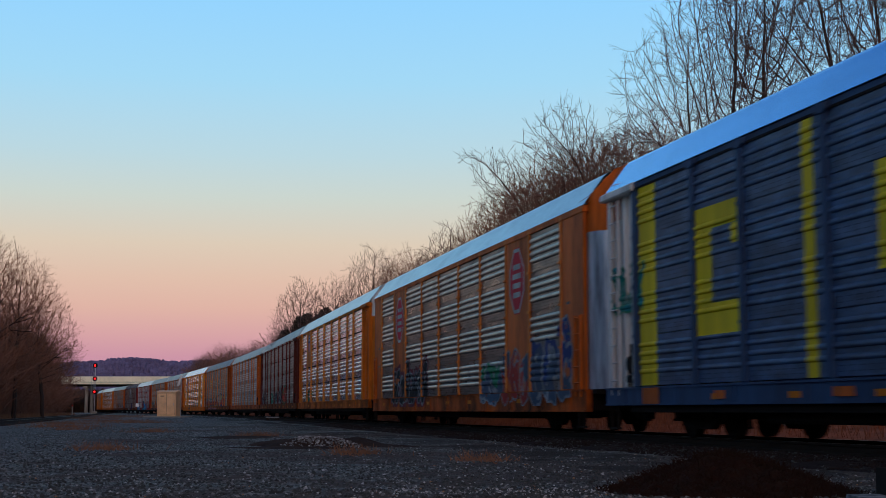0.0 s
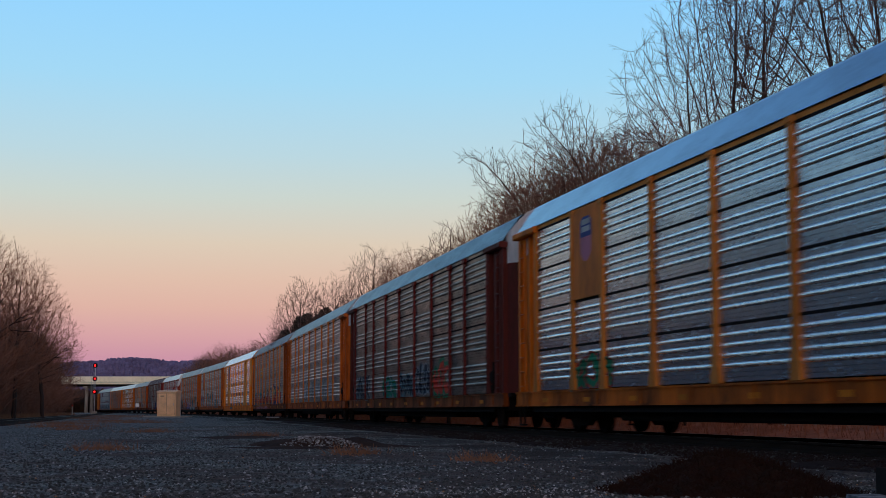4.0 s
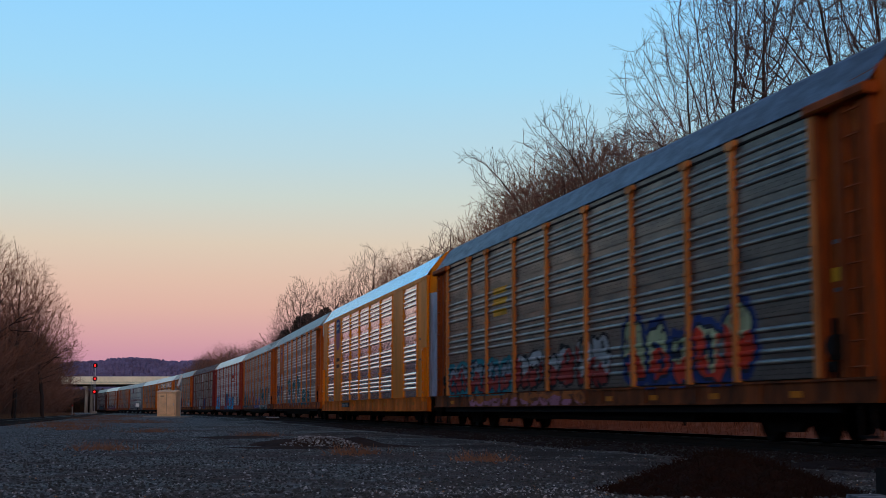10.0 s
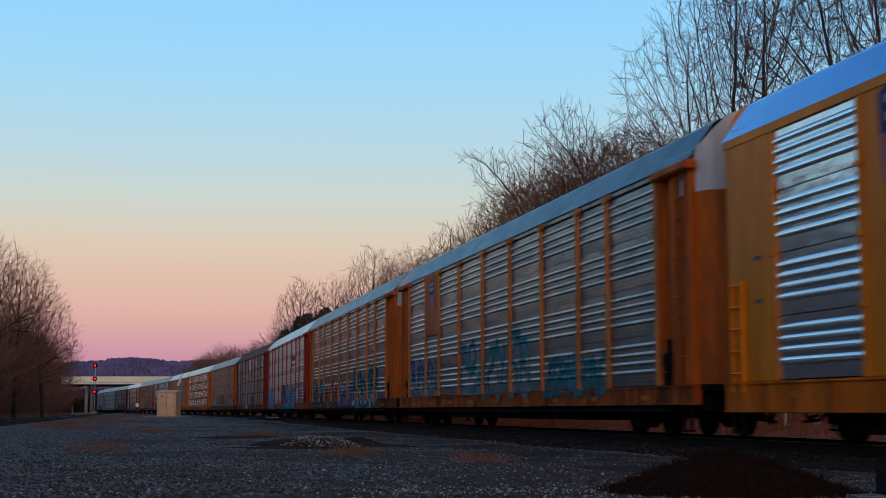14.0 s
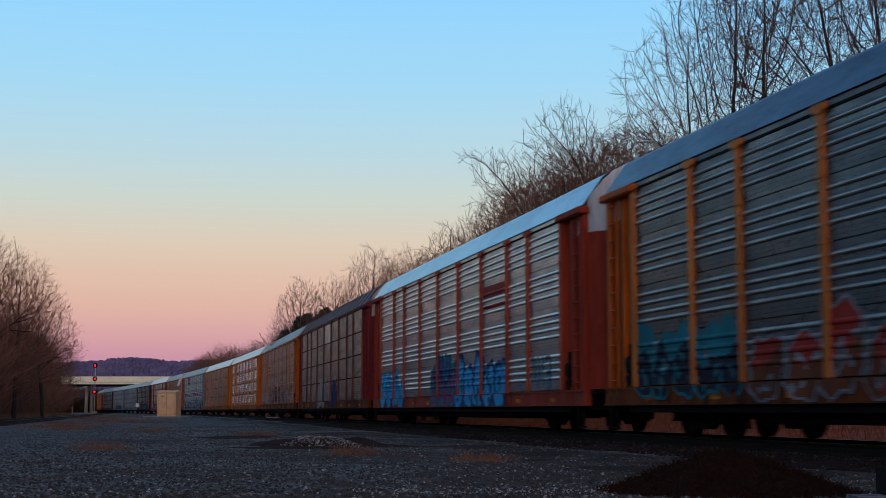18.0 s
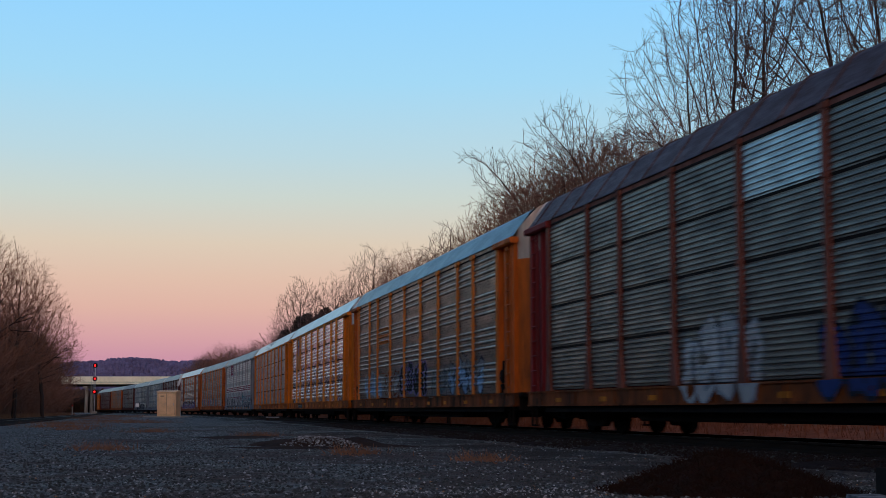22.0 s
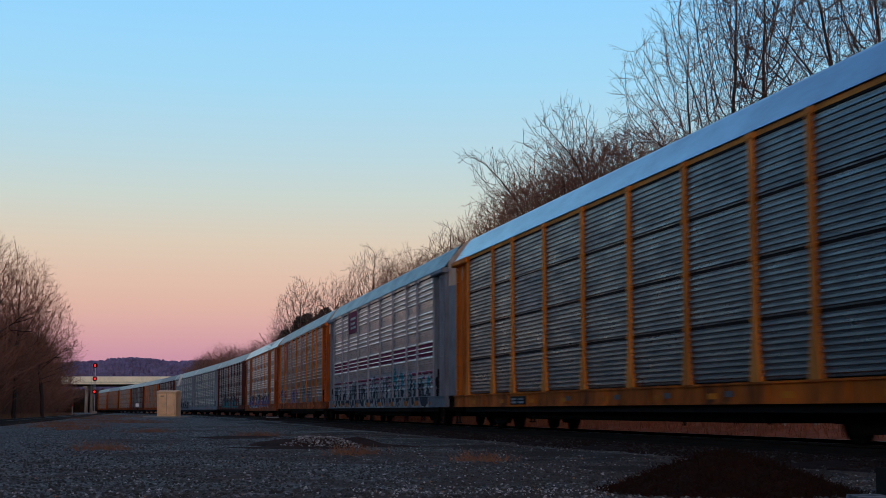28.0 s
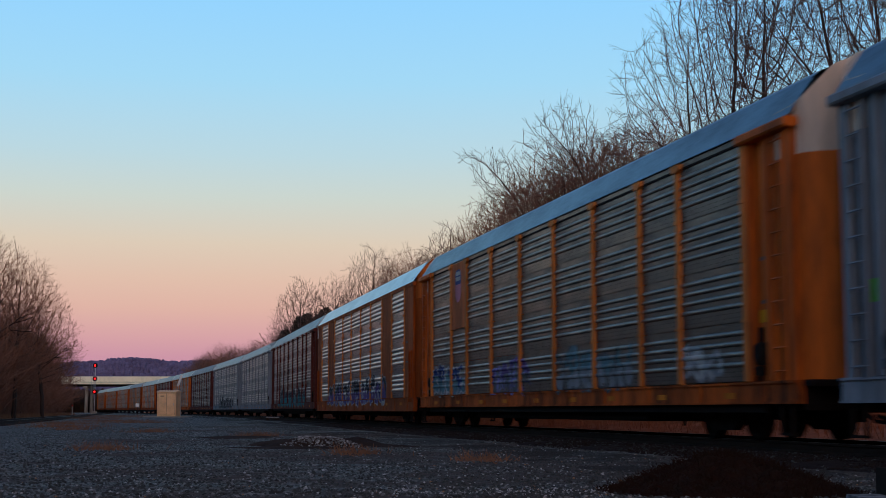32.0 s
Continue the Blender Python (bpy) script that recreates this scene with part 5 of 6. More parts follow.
def cedar(x, y, z, h, seed):
    """A dark evergreen: a pole and many drooping sprays."""
    rnd = random.Random(seed)
    ob = thing("evergreen", "dark evergreen shrub among the bare trees", "tree", pose(x, y, z))
    part("trunk", Mesh().tube((0, 0, -0.2), (0, 0, h * 0.95), 0.12, 0.02, n=7).done("trunk", BARK), ob)
    m = Mesh()
    for i in range(2600):
        f = rnd.random() ** 0.8
        r = (1 - f) ** 0.6 * h * 0.26 * rnd.uniform(0.55, 1.05)
        a = rnd.uniform(0, 6.283)
        p = Vector((r * math.cos(a), r * math.sin(a), 0.3 + f * h))
        d = Vector((math.cos(a) + rnd.gauss(0, 0.4), math.sin(a) + rnd.gauss(0, 0.4), rnd.uniform(-0.1, 0.9))).normalized() * rnd.uniform(0.25, 0.5)
        w = d.cross(Vector((rnd.gauss(0, 1), rnd.gauss(0, 1), 1))).normalized() * 0.09
        m.face([p, p + d * 0.5 + w, p + d, p + d * 0.5 - w])
    part("crown", m.done("crown", NEEDLE), ob)


def build_trees():
    rnd = random.Random(3)
    near = [(0.185, 46, 15.0, "fan", 0), (0.211, 48.5, 18.5, "tall", 0), (0.233, 45.5, 17.5, "upright", 0), (0.291, 44, 17.0, "broad", 0), (0.322, 43, 17.5, "upright", 140),
            (0.365, 42, 17.0, "broad", 60), (0.123, 57, 14.0, "swept", 0), (0.074, 62, 13.0, "leaning", 0),
            (0.158, 55, 12.4, "far3", 80), (0.146, 58, 12.4, "far1", 310), (0.132, 57, 12.2, "far1", 250), (0.120, 58, 12.3, "far3", 200), (0.108, 60, 12.3, "far1", 130), (0.098, 58, 11.8, "far3", 15),
            (0.088, 62, 11.9, "far3", 70), (0.076, 60, 11.2, "far1", 20), (0.062, 64, 11.1, "far3", 160), (0.050, 62, 10.3, "far1", 220), (0.036, 66, 9.9, "far1", 90), (0.004, 66, 9.3, "far2", 0), (0.020, 70, 9.2, "far3", 40),
            (-0.0139, 75, 9.2, "far3", 0), (-0.0261, 78, 9.3, "far1", 0), (-0.0506, 84, 10.3, "far2", 40), (-0.075, 95, 9.6, "far0", 80), (-0.103, 105, 10.4, "far2", 0),
            (-0.326, 92, 12.6, "far3", 40), (-0.306, 100, 12.0, "far1", 80), (-0.285, 112, 10.4, "far3", 20)]
    for k, y, h, kind, rot in near:
        main = k > -0.2
        tree(kind, k * y, y, 0.1 if main else -0.2, h, rot, "tall bare deciduous tree behind the track" if main else "tall bare tree beside the siding", "trees along the " + ("main line" if main else "siding"))
    s = 36
    while s < 90:
        p = on_track(s, rnd.uniform(6.5, 11.0))[0]
        tree("far%d" % rnd.choice((1, 3)), p.x, p.y, 0.2, rnd.uniform(6.5, 8.6), rnd.uniform(0, 360), "small reddish bare tree in the undergrowth", "trees along the main line")
        s += rnd.uniform(3.0, 5.0)
    s = 84
    while s < 262:
        p = on_track(s, rnd.uniform(5.5, 8.5))[0]
        tree("far%d" % rnd.randrange(5), p.x, p.y, 0.2, rnd.uniform(7.4, 9.2) * (1.0 if s < 150 else 1.15), rnd.uniform(0, 360), "bare brown tree in the line behind the track", "trees along the main line")
        s += rnd.uniform(2.4, 4.8)
    for s, a, h in ((122, 6.4, 9.0), (128, 5.9, 9.4), (134, 6.2, 9.2), (139, 5.8, 9.6), (146, 6.2, 9.8), (153, 5.6, 8.8), (76, 7.5, 8.9), (80, 8.0, 9.0)):
        p = on_track(s, a)[0]
        cedar(p.x, p.y, 0.1, h, int(s))
    s = 34
    while s < 262:
        p = on_track(s, rnd.uniform(6.2, 9.5))[0]
        tree("bush%d" % rnd.randrange(3), p.x, p.y, 0.1, rnd.uniform(3.0, 5.5) if s < 70 else rnd.uniform(6.0, 8.2), rnd.uniform(0, 360), "leafless reddish-brown bush behind the track", "bushes along the main line")
        s += rnd.uniform(2.0, 4.5)
    y = 88
    while y < 218:
        p = siding_line(y, -rnd.uniform(4.0, 8.0))
        tree("far%d" % rnd.randrange(5), p.x, p.y, -0.2, rnd.uniform(8.5, 11.5), rnd.uniform(0, 360), "bare tree beside the siding", "trees along the siding")
        y += rnd.uniform(7, 12)
    y = 80
    while y < 192:
        p = siding_line(y, -rnd.uniform(3.2, 7.0))
        tree("bush%d" % rnd.randrange(3), p.x, p.y, -0.2, rnd.uniform(4.2, 6.4) if y < 125 else rnd.uniform(3.0, 5.0), rnd.uniform(0, 360), "dense leafless reddish-brown bush by the siding", "bushes along the siding")
        y += rnd.uniform(1.0, 2.0)
    # the same belt goes on unseen beside and behind the camera, to darken car reflections
    y = -30
    while y < 84:
        p = siding_line(y, -rnd.uniform(6.0, 12.0))
        tree("bush%d" % rnd.randrange(3), p.x, p.y, -0.2, rnd.uniform(5.0, 8.0), rnd.uniform(0, 360), "dense leafless reddish-brown bush by the siding", "bushes along the siding")
        y += rnd.uniform(0.9, 1.6)
    y = -30
    while y < 84:
        p = siding_line(y, -rnd.uniform(8.0, 15.0))
        tree("far%d" % rnd.randrange(5), p.x, p.y, -0.2, rnd.uniform(11.0, 14.0), rnd.uniform(0, 360), "bare tree beside the siding", "trees along the siding")
        y += rnd.uniform(2.0, 3.2)


build_trees()


# ---- distance: hill, overpass ----
def build_hill():
    m = Mesh()
    rnd = random.Random(8)
    rows = []
    for j in range(7):
        row = []
        for i in range(90):
            x = -620 + i * 12
            top = 53 * math.exp(-((x + 330) / 260.0) ** 2) + 7 * noise.noise(Vector((x * 0.018, 2, 0)))
            row.append((x, 1350 + j * 40, max(0.0, top) * math.sin(j / 6 * math.pi / 2) ** 0.8 - 2))
        rows.append(row)
    m.quad_grid(rows)
    for i in range(15000):
        x, f = rnd.uniform(-600, 200), rnd.random()
        top = max(0, 53 * math.exp(-((x + 330) / 260.0) ** 2) + 7 * noise.noise(Vector((x * 0.018, 2, 0))))
        z = top * math.sin(f * math.pi / 2) ** 0.8 - 2
        y = 1350 + f * 240
        h, r = rnd.uniform(4, 9.0), rnd.uniform(1.4, 3.2)
        k = 6
        a0 = rnd.uniform(0, 6)
        ring = [(x + r * math.cos(a0 + 2 * math.pi * i2 / k), y + r * math.sin(a0 + 2 * math.pi * i2 / k)) for i2 in range(k)]
        m.quad_grid([[(px * 0.35 + x * 0.65, py * 0.35 + y * 0.65, z) for px, py in ring], [(px, py, z + h * rnd.uniform(0.5, 0.7)) for px, py in ring], [(px * 0.8 + x * 0.2, py * 0.8 + y * 0.2, z + h * 0.86) for px, py in ring], [(px * 0.35 + x * 0.65, py * 0.35 + y * 0.65, z + h) for px, py in ring]], 0, True)
    tagged(new("hill", m.done("hill", WOODS)), "distant hill covered in bare purple-grey woods", "hill", kind="structure")


def build_overpass():
    o = thing("overpass", "concrete road overpass with steel girders on round columns", "bridge", pose(-100, 412, 0), kind="structure")
    part("deck", Mesh().box(-60, 120, -5, 5, 8.5, 8.9, 0.05).done("deck", CONCRETE), o)
    for y in (-5.2, 5.0):
        part("parapet", Mesh().box(-60, 120, y, y + 0.25, 8.7, 10.3, 0.03).done("parapet", PALE_CONCRETE), o, "pale concrete parapet")
    for y in (-4.3, -1.5, 1.5, 4.3):
        part("girder", Mesh().box(-60, 120, y - 0.2, y + 0.2, 7.5, 8.5).done("girder", BLACK), o)
    part("deck_edge", Mesh().box(-60, 120, -5.3, -5.0, 8.05, 8.6, 0.03).done("deck_edge", PALE_CONCRETE), o, "pale deck edge")
    part("drip_strip", Mesh().box(-60, 120, -5.26, -5.0, 8.6, 8.72).done("drip_strip", S_GREEN), o, "thin green strip")
    for x in (-4.0, 46):
        for y in (-3, 3):
            part("column", Mesh().tube((x, y, -0.5), (x, y, 7.2), 0.5, n=14).done("column", CONCRETE, True), o)
        part("pier_cap", Mesh().box(x - 0.6, x + 0.6, -4.8, 4.8, 6.9, 7.5, 0.05).done("pier_cap", CONCRETE), o)


def build_woods():
    """A belt of woods that closes the place; unseen beside and behind the camera, added to darken car reflections."""
    m = Mesh()
    rnd = random.Random(18)
    for i in range(5200):
        a = math.radians(rnd.uniform(-142, -25))
        r = rnd.uniform(85, 130) if a > -0.9 else rnd.uniform(70, 120)
        x, y = r * math.sin(a), r * math.cos(a)
        h, w, k = rnd.uniform(9, 17), rnd.uniform(1.0, 2.2), 5
        a0 = rnd.uniform(0, 6)
        ring = [(w * math.cos(a0 + 2 * math.pi * q / k), w * math.sin(a0 + 2 * math.pi * q / k)) for q in range(k)]
        m.quad_grid([[(x + px * f, y + py * f, z) for px, py in ring] for f, z in ((0.5, -0.5), (0.9, h * 0.3), (1.0, h * 0.6), (0.6, h * 0.88), (0.1, h))], 0, True)
    for i in range(4600):
        if i < 2600:
            y = rnd.uniform(60, 225)
            x, h, w, k = siding_line(y, -rnd.uniform(9, 34)).x, rnd.uniform(4.0, 8.0), rnd.uniform(0.7, 1.5), 5
        elif i % 9 == 0:
            y = rnd.uniform(420, 480)
            x, h, w, k = -rnd.uniform(0.235, 0.30) * y, rnd.uniform(4.0, 7.5), rnd.uniform(1.0, 2.0), 5
        else:
            y = rnd.uniform(215, 470)
            x, h, w, k = -rnd.uniform(0.285, 0.42) * y, rnd.uniform(7.0, 13.0), rnd.uniform(1.0, 2.2), 5
        a0 = rnd.uniform(0, 6)
        ring = [(w * math.cos(a0 + 2 * math.pi * q / k), w * math.sin(a0 + 2 * math.pi * q / k)) for q in range(k)]
        m.quad_grid([[(x + px * f, y + py * f, z) for px, py in ring] for f, z in ((0.5, -0.5), (0.9, h * 0.3), (1.0, h * 0.6), (0.6, h * 0.88), (0.1, h))], 0, True)
    tagged(new("woods", m.done("woods", DENSE_WOODS)), "belt of dense bare woods round the yard, mostly added out of view", "woods", kind="stuff")


build_hill()
build_woods()
build_overpass()


# ---- line-side things ----
def build_signal():
    s = thing("railway_signal", "tall signal mast with three round heads showing red", "railway signal", pose(-62.1, 250, -0.15))
    part("mast", Mesh().tube((0, 0, 0), (0, 0, 8.9), 0.09, 0.07, n=10).done("mast", GALV, True), s)
    part("base", Mesh().box(-0.4, 0.4, -0.4, 0.4, -0.1, 0.5, 0.05).done("base", CONCRETE), s)
    part("ladder", Mesh().tube((-2.0 * 0.12, 0.0, 0.1), (-0.24, 0, 8.7), 0.03, n=5).tube((-0.62, 0, 0.1), (-0.62, 0, 8.7), 0.03, n=5).done("ladder", GALV), s)
    for z in (8.62, 6.25, 3.95):
        head = part("signal_head", Mesh().tube((0, -0.3, z), (0, -0.1, z), 0.42, n=20).tube((0, -0.62, z + 0.02), (0, -0.3, z + 0.02), 0.17, n=14, caps=False).done("signal_head", BLACK), s, "black round backing disc")
        part("lamp", Mesh().tube((0, -0.35, z), (0, -0.31, z), 0.20, n=16).done("lamp", LAMP_RED), head, "glowing red lamp")


def build_bungalow():
    c = thing("relay_cabinet", "tan metal railway relay cabinet on a concrete pad", "cabinet", pose(-27.35, 140, -0.13, 0, 0, -6))
    part("pad", Mesh().box(-2.2, 2.0, -1.5, 1.4, -0.1, 0.06, 0.02).done("pad", CONCRETE), c)
    part("body", Mesh().box(-0.95, 0.95, -0.8, 0.8, 0.06, 2.42, 0.03).done("body", TAN), c)
    part("roof", Mesh().prism_x([(-0.88, 2.42), (0.88, 2.42), (0.88, 2.48), (0, 2.62), (-0.88, 2.48)], -1.03, 1.03).done("roof", TAN), c)
    part("door_recess", Mesh().box(-0.88, 0.88, -0.81, -0.79, 0.16, 2.34).done("door_recess", TAN_SEAM), c, "shaded gap round the doors")
    for x in (-0.83, 0.03):
        d = part("door", Mesh().box(x, x + 0.80, -0.84, -0.80, 0.2, 2.3, 0.01).done("door", TAN), c)
        part("handle", Mesh().tube((x + 0.70, -0.87, 1.1), (x + 0.70, -0.87, 1.35), 0.02, n=6).done("handle", GALV), d)
        if x < 0:
            part("vent", Mesh().box(x + 0.2, x + 0.6, -0.85, -0.83, 1.95, 2.1, 0.005).done("vent", TAN_SEAM), d, "small louvre vent")


def stones(n, seed, place, size, mats, name, label):
    """Loose stones, joined: each an uneven little lump."""
    rnd = random.Random(seed)
    m = Mesh()
    base = [(1, 0, 0), (0, 1, 0), (-1, 0, 0), (0, -1, 0), (0, 0, 1), (0, 0, -1)]
    faces = [(0, 1, 4), (1, 2, 4), (2, 3, 4), (3, 0, 4), (1, 0, 5), (2, 1, 5), (3, 2, 5), (0, 3, 5)]
    for i in range(n):
        x, y, z = place(rnd)
        r = size(rnd)
        rot = Euler((rnd.uniform(0, 6), rnd.uniform(0, 6), rnd.uniform(0, 6))).to_matrix()
        n0 = len(m.v)
        sc = (r * rnd.uniform(0.7, 1.3), r * rnd.uniform(0.7, 1.3), r * rnd.uniform(0.5, 0.9))
        for b in base:
            v = rot @ (Vector(b) * rnd.uniform(0.75, 1.15))
            m.v.append((x + v.x * sc[0], y + v.y * sc[1], z + v.z * sc[2]))
        k = 0 if rnd.random() < 0.14 else 1
        for f in faces:
            m.f.append(tuple(n0 + q for q in f))
            m.mi.append(k)
    tagged(new(name, m.done(name, mats)), label, "stones", kind="stuff")


def yard_place(rnd):
    while True:
        y = 10 + 55 * rnd.random() ** 1.7
        x = rnd.uniform(-0.36, 0.36) * y
        p, u = on_track(max(0, y))
        if x < p.x - 2.6:
            return x, y, ground_height(x, y) + 0.005


def patch_place(rnd):
    a, r = rnd.uniform(0, 6.2832), math.sqrt(rnd.random())
    x, y = -2.6 + 1.0 * r * math.cos(a), 29.0 + 1.1 * r * math.sin(a)
    return x, y, ground_height(x, y) + 0.19 * max(0.0, 1 - r ** 2) * (1 + 0.3 * noise.noise(Vector((x * 2, y * 2, 4)))) + 0.01


def shoulder_place(rnd):
    s, a = 8 + 60 * rnd.random() ** 1.6, -rnd.uniform(0.95, 3.0)
    p = on_track(s, a)[0]
    return p.x, p.y, float(np.interp(-a, [1.7, 2.7, 3.0], [-0.175, -0.235, -0.30])) + 0.008


def strip_place(rnd):
    y = 12.9 + rnd.gauss(0, 0.35)
    x = rnd.uniform(-0.065, 0.12) * y
    return x, y, ground_height(x, y) + 0.006


def build_mound():
    def h(x, y):
        r = math.hypot((x - 2.62) / 1.2, (y - 13.0) / 1.5)
        f = max(0, 1 - r)
        return ground_height(x, y) + (0.24 * f + 0.15 * f * f * (3 - 2 * f)) * (1 + 0.3 * noise.noise(Vector((x * 2.2, y * 2.2, 0)))) + 0.05 * min(1, 4 * f) * noise.noise(Vector((x * 7, y * 7, 2))) - 0.03
    rows = [[(x, y, h(x, y)) for x in np.arange(1.4, 4.2, 0.05)] for y in np.arange(11.3, 14.8, 0.05)]
    tagged(new("earth_mound", Mesh().quad_grid(rows).done("earth_mound", DARK_WEED, True)), "low dark mound of earth and dead weeds", "mound", kind="structure")
    rnd = random.Random(12)
    m = Mesh()
    for i in range(9000):
        a, r = rnd.uniform(0, 6.28), math.sqrt(rnd.random())
        x, y = 2.62 + 1.2 * r * math.cos(a), 13.0 + 1.5 * r * math.sin(a)
        z = h(x, y)
        d = Vector((rnd.gauss(0, 0.8), rnd.gauss(0, 0.8), rnd.uniform(0.0, 0.8))).normalized() * rnd.uniform(0.03, 0.11)
        m.tube((x, y, z - 0.01), Vector((x, y, z)) + d, 0.005, 0.002, n=3, caps=False)
    tagged(new("dead_weeds", m.done("dead_weeds", DARK_WEED)), "tangle of dark dead weeds on the mound", "weeds", kind="stuff")


def build_small_things():
    # a white slanted blade on a pole behind the cabinet
    w = thing("marker_pole", "thin pole with a white slanted blade", "marker", pose(-27.55, 146, -0.15))
    part("pole", Mesh().tube((0.25, 0, 0), (0.25, 0, 4.3), 0.04, n=8).done("pole", GALV), w)
    part("blade", Mesh().quad_grid([[(0.22, -0.06, 4.35), (0.42, -0.06, 4.35), (0.05, -0.06, 3.15), (-0.2, -0.06, 3.2)], [(0.22, -0.02, 4.35), (0.42, -0.02, 4.35), (0.05, -0.02, 3.15), (-0.2, -0.02, 3.2)]], 0, True).face(
        [(0.22, -0.06, 4.35), (-0.2, -0.06, 3.2), (0.05, -0.06, 3.15), (0.42, -0.06, 4.35)]).done("blade", WHITE), w, "white painted blade")
    p = thing("marker_post", "short post with a small white square plate", "marker", pose(-39.2, 180, -0.15))
    part("post", Mesh().tube((0, 0, 0), (0, 0, 1.3), 0.04, n=8).done("post", BLACK), p)
    part("plate", Mesh().box(-0.22, 0.22, -0.07, -0.04, 1.1, 1.55, 0.005).done("plate", WHITE), p)
    q = thing("marker_post", "low line-side post with a pale top", "marker", pose(-44.9, 170, -0.15))
    part("post", Mesh().tube((0, 0, 0), (0, 0, 1.1), 0.08, n=8).done("post", CONCRETE), q)
    part("cap", Mesh().tube((0, 0, 1.1), (0, 0, 1.35), 0.1, n=8).done("cap", S_RED), q, "red cap")
    j = thing("rail_piece", "short pale scrap of rail on two blocks", "scrap", pose(-11.9, 98, -0.14, 0, 0, 10))
    part("bar", Mesh().box(-0.45, 0.45, -0.06, 0.06, 0.12, 0.2, 0.02).done("bar", GALV), j)
    for x in (-0.35, 0.35):
        part("block", Mesh().box(x - 0.12, x + 0.12, -0.12, 0.12, -0.05, 0.12, 0.02).done("block", TIMBER), j)
    # posts on the bank behind the track
    for k, y, h, m in ((0.172, 41, 1.1, TIMBER), (0.209, 38, 1.1, TIMBER), (0.233, 36.5, 1.1, TIMBER), (0.243, 35.5, 1.2, CONCRETE), (0.266, 34.5, 1.2, CONCRETE), (0.277, 33.8, 1.2, CONCRETE)):
        t = thing("fence_post", "weathered fence post on the bank", "post", pose(k * y, y, -0.1), "posts on the bank")
        part("post", Mesh().tube((0, 0, -0.2), (0, 0, h), 0.07, 0.06, n=8).done("post", m), t)
        part("post_cap", Mesh().tube((0, 0, h), (0, 0, h + 0.03), 0.08, 0.05, n=8).done("post_cap", m), t)
    tagged(new("timber_block", Mesh().box(3.68, 4.0, 11.6, 12.0, -0.3, 0.02, 0.03).done("timber_block", TIMBER)), "dark timber block standing on the gravel", "timber")
    tagged(new("concrete_slab", Mesh().box(3.35, 3.62, 11.2, 11.75, -0.3, -0.19, 0.02).done("concrete_slab", STONE)), "grey flat slab sunk in the gravel", "slab")


SOIL = surface("dark_soil", (0.060, 0.036, 0.023), (0.030, 0.019, 0.014), dirt_amount=0.3, scale=3, rough=0.95, bump=1.0, bump_scale=16, spec=0.05)
WEED = surface("rusty_weeds", (0.36, 0.17, 0.09), (0.22, 0.11, 0.06), dirt_amount=0.2, scale=1.5, rough=0.95, spec=0.05)


def dirt_patch(cx, cy, rx, ry, h, seed):
    """A low uneven spread of dark soil."""
    n = 26
    rows = []
    for j in range(9):
        f = j / 8
        row = []
        for i in range(n):
            a = 2 * math.pi * i / n
            k = f * (1 + 0.7 * noise.noise(Vector((math.cos(a) * 2.4, math.sin(a) * 2.4, seed))))
            x, y = cx + rx * k * math.cos(a), cy + ry * k * math.sin(a)
            z = ground_height(x, y) - 0.02 + (h + 0.02) * (1 - f ** 2) + 0.02 * noise.noise(Vector((x * 3, y * 3, seed)))
            row.append((x, y, z))
        rows.append(row)
    tagged(new("soil_patch", Mesh().quad_grid(rows, 0, True).done("soil_patch", SOIL, True)), "patch of dark churned soil on the gravel", "soil", kind="structure")


def tufts():
    rnd = random.Random(31)
    m = Mesh()
    spots = [(-20.5, 75, 2.4), (-17.0, 62, 2.0), (-14.2, 54, 0.8), (-22, 92, 2.5), (-33, 140, 4.0), (-18, 83, 2), (-10, 48, 0.8), (-30, 118, 3), (-38.5, 165, 4), (-5.2, 40, 0.7), (-1.5, 24, 0.5), (0.6, 21, 0.4), (-6.4, 26.5, 0.6)]
    for cx, cy, r in spots:
        for i in range(int(260 * r)):
            x, y = cx + rnd.gauss(0, 0.5) * r, cy + rnd.gauss(0, 0.8) * r
            z = ground_height(x, y)
            d = Vector((rnd.gauss(0, 0.6), rnd.gauss(0, 0.6), rnd.uniform(0.3, 1.0))).normalized() * rnd.uniform(0.06, 0.22)
            m.tube((x, y, z - 0.01), Vector((x, y, z)) + d, 0.009, 0.003, n=3, caps=False)
    for i in range(9000):
        q = siding_line(rnd.uniform(70, 190), -rnd.uniform(1.9, 3.6))
        d = Vector((rnd.gauss(0, 0.4), rnd.gauss(0, 0.4), 1)).normalized() * rnd.uniform(0.15, 0.5)
        m.tube((q.x, q.y, -0.25), Vector((q.x, q.y, -0.2)) + d, 0.016, 0.004, n=3, caps=False)
    tagged(new("dry_weeds", m.done("dry_weeds", WEED)), "scattered tufts of rusty dry weeds", "weeds", kind="stuff")
    g = Mesh()
    for i in range(14000):
        s, a = rnd.uniform(6, 110), rnd.uniform(3.4, 9.0)
        p = on_track(s, a)[0]
        z = float(np.interp(a, [3.1, 3.8, 5.0, 7.0, 10.0], [-0.30, -0.06, 0.12, 0.30, 0.5]))
        d = Vector((rnd.gauss(0, 0.35), rnd.gauss(0, 0.35), 1)).normalized() * rnd.uniform(0.1, 0.4)
        g.tube((p.x, p.y, z - 0.05), Vector((p.x, p.y, z)) + d, 0.014, 0.003, n=3, caps=False)
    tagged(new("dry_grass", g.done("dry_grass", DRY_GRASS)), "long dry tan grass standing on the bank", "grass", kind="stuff")


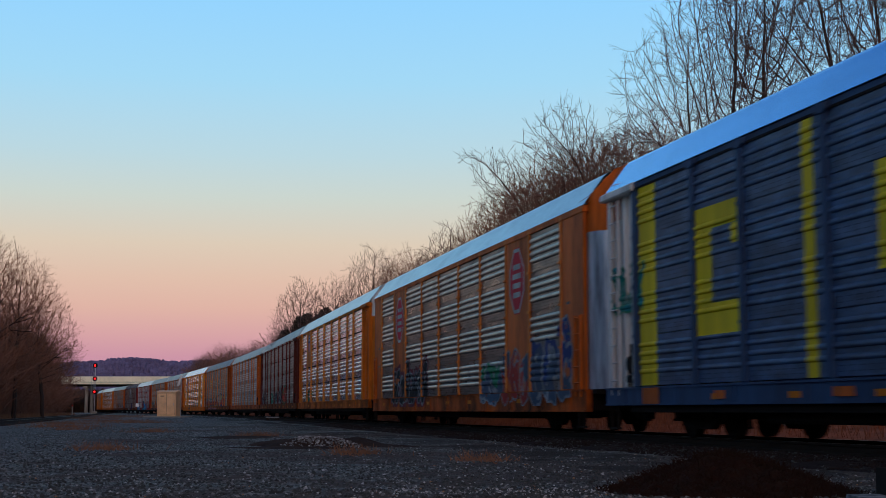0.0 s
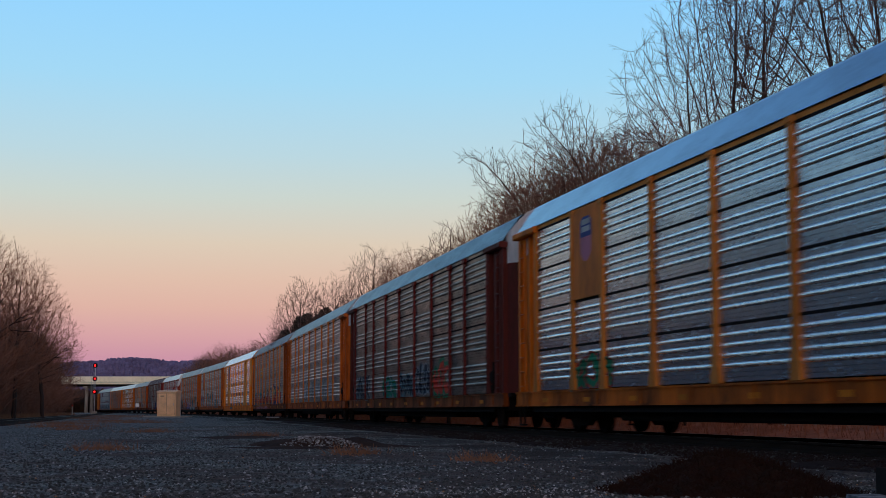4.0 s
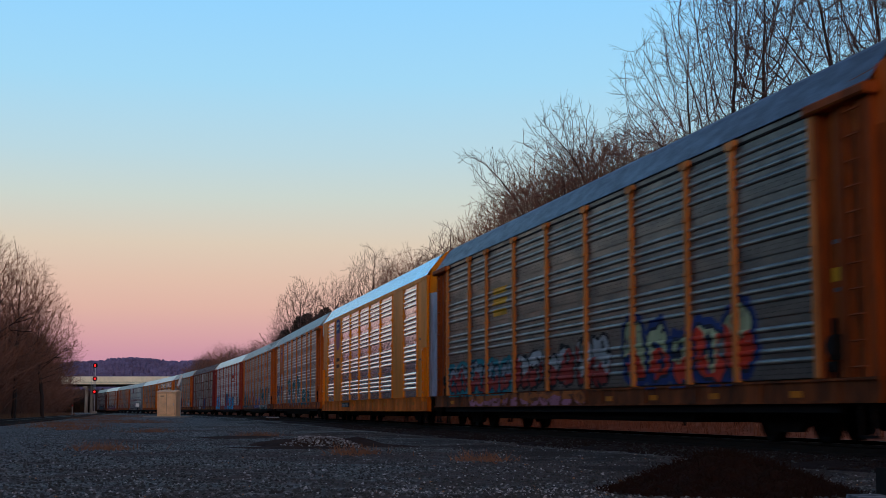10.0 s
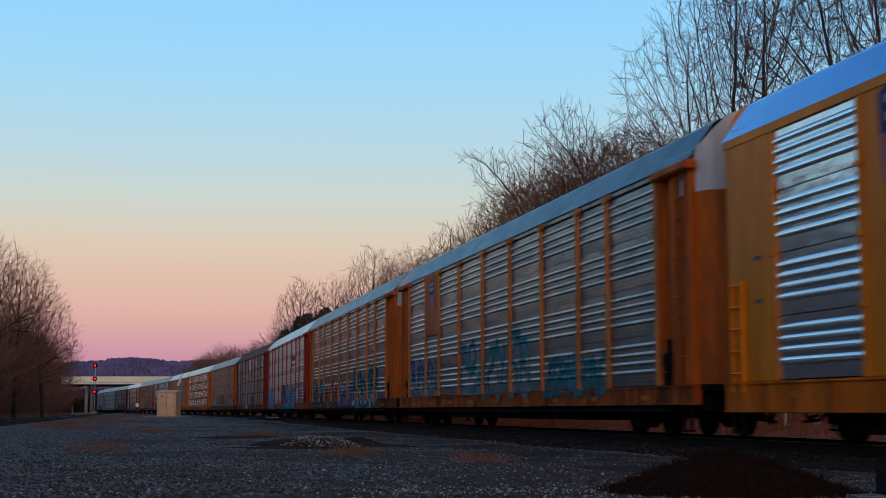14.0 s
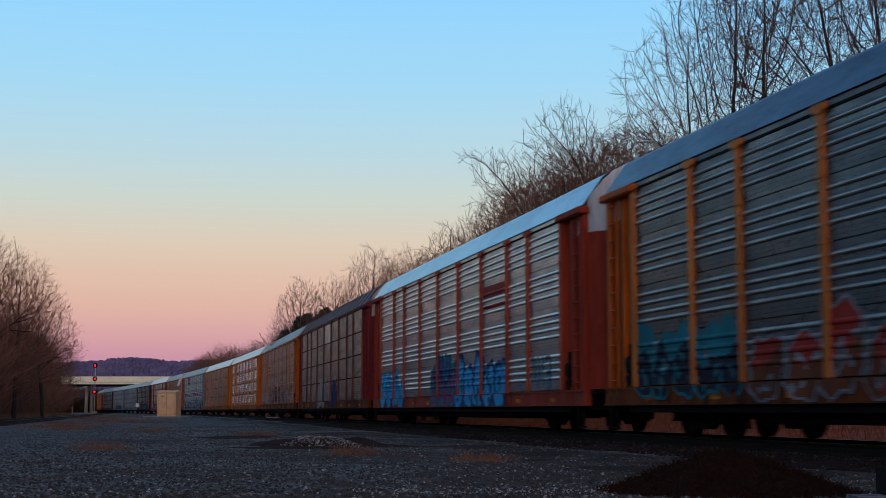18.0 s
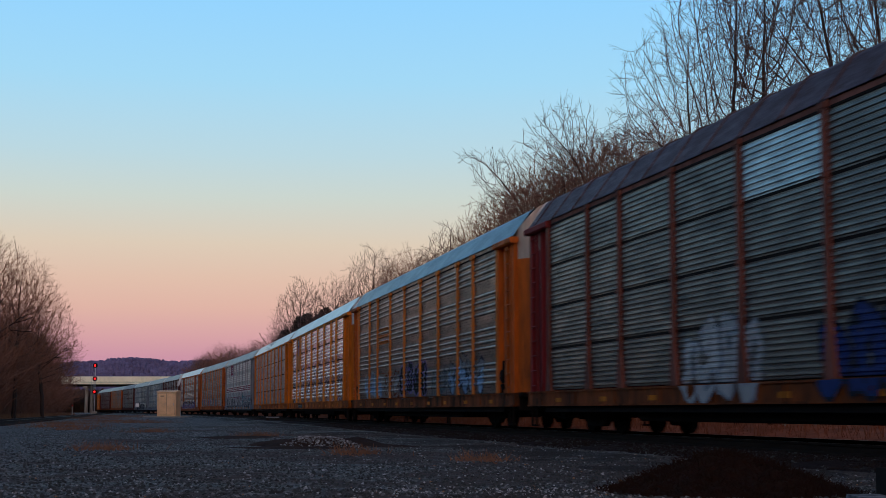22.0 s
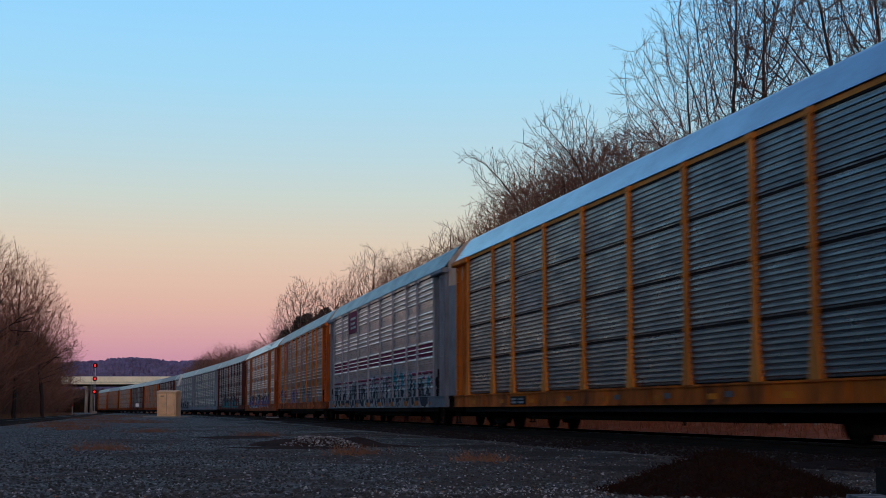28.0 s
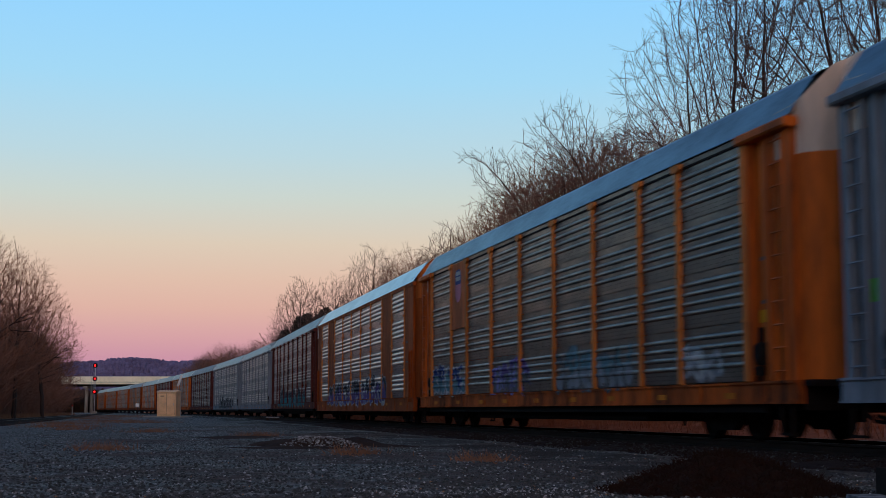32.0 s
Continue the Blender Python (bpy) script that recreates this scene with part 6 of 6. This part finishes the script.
tufts()
dirt_patch(-2.6, 29.0, 1.15, 1.25, 0.19, 6.0)
dirt_patch(-2.9, 27.9, 1.5, 0.9, 0.03, 1.0)
dirt_patch(-2.0, 31.6, 0.55, 0.7, 0.14, 2.0)
dirt_patch(-1.2, 29.3, 0.8, 0.8, 0.04, 3.0)
dirt_patch(-5.5, 38.5, 1.2, 2.4, 0.03, 4.0)
build_small_things()
build_signal()
build_bungalow()
build_mound()
stones(26000, 21, yard_place, lambda r: r.uniform(0.008, 0.026), [STONE, DARK_STONE], "gravel_stones", "loose grey gravel stones")
stones(15000, 25, shoulder_place, lambda r: r.uniform(0.014, 0.036), [DARK_STONE, BALLAST], "ballast_stones", "dark crushed ballast stones beside the rail")
stones(1300, 23, yard_place, lambda r: r.uniform(0.008, 0.022), [TAN_STONE, PALE_STONE], "scattered_stones", "scattered pale and tan stones among the gravel")
stones(260, 24, strip_place, lambda r: r.uniform(0.006, 0.016), [TAN_STONE, PALE_STONE], "pale_stone_strip", "thin strip of small pale stones")
stones(900, 22, patch_place, lambda r: r.uniform(0.012, 0.032), [PALE_STONE, STONE], "pale_stone_heap", "low spread of pale crushed stones")


# ---- what moves ----
START, SPEED, SLOW, PITCH = 28.5634, 12.52392, 0.00772, 28.5


def car_s(k, t):
    """Where the middle of car k is along the line."""
    return START + PITCH * k - SPEED * t - SLOW * t * t - 14.7


def car_pose(k, t):
    s = car_s(k, t)
    a, b = on_track(s - 9.9)[0], on_track(s + 9.9)[0]
    d = a - b
    mid = (a + b) / 2
    return pose(mid.x, mid.y, 0, 0, 0, math.degrees(math.atan2(d.y, d.x)))


def wheel_rows(k, ax):
    """The turn of a wheelset, frame by frame while its car runs past the camera; before and after that it is too far to be seen."""
    near = [f / FPS for f in range(961) if 0.0 < car_s(k, f / FPS) < 75.0]
    rows = [(t, (car_s(k, near[0]) - car_s(k, t)) / 0.42) for t in near]
    if rows[0][0] > 0:
        rows.insert(0, (0.0, 0.0))
    if rows[-1][0] < 32:
        rows.append((32.0, rows[-1][1]))
    return [(t, Matrix.Translation((ax, 0, 0.42)) @ Matrix.Rotation(a, 4, "Y")) for t, a in rows]


def motions():
    for k, car in enumerate(CARS):
        walk(car, [(i * 0.5, car_pose(k, i * 0.5)) for i in range(65)])
    for k, car in enumerate(CARS[:17]):
        for tr in [o for o in car.children if o.name.startswith("truck")]:
            for w, ax in zip(tr.children, (-0.9, 0.9)):
                walk(w, wheel_rows(k, ax))


motions()
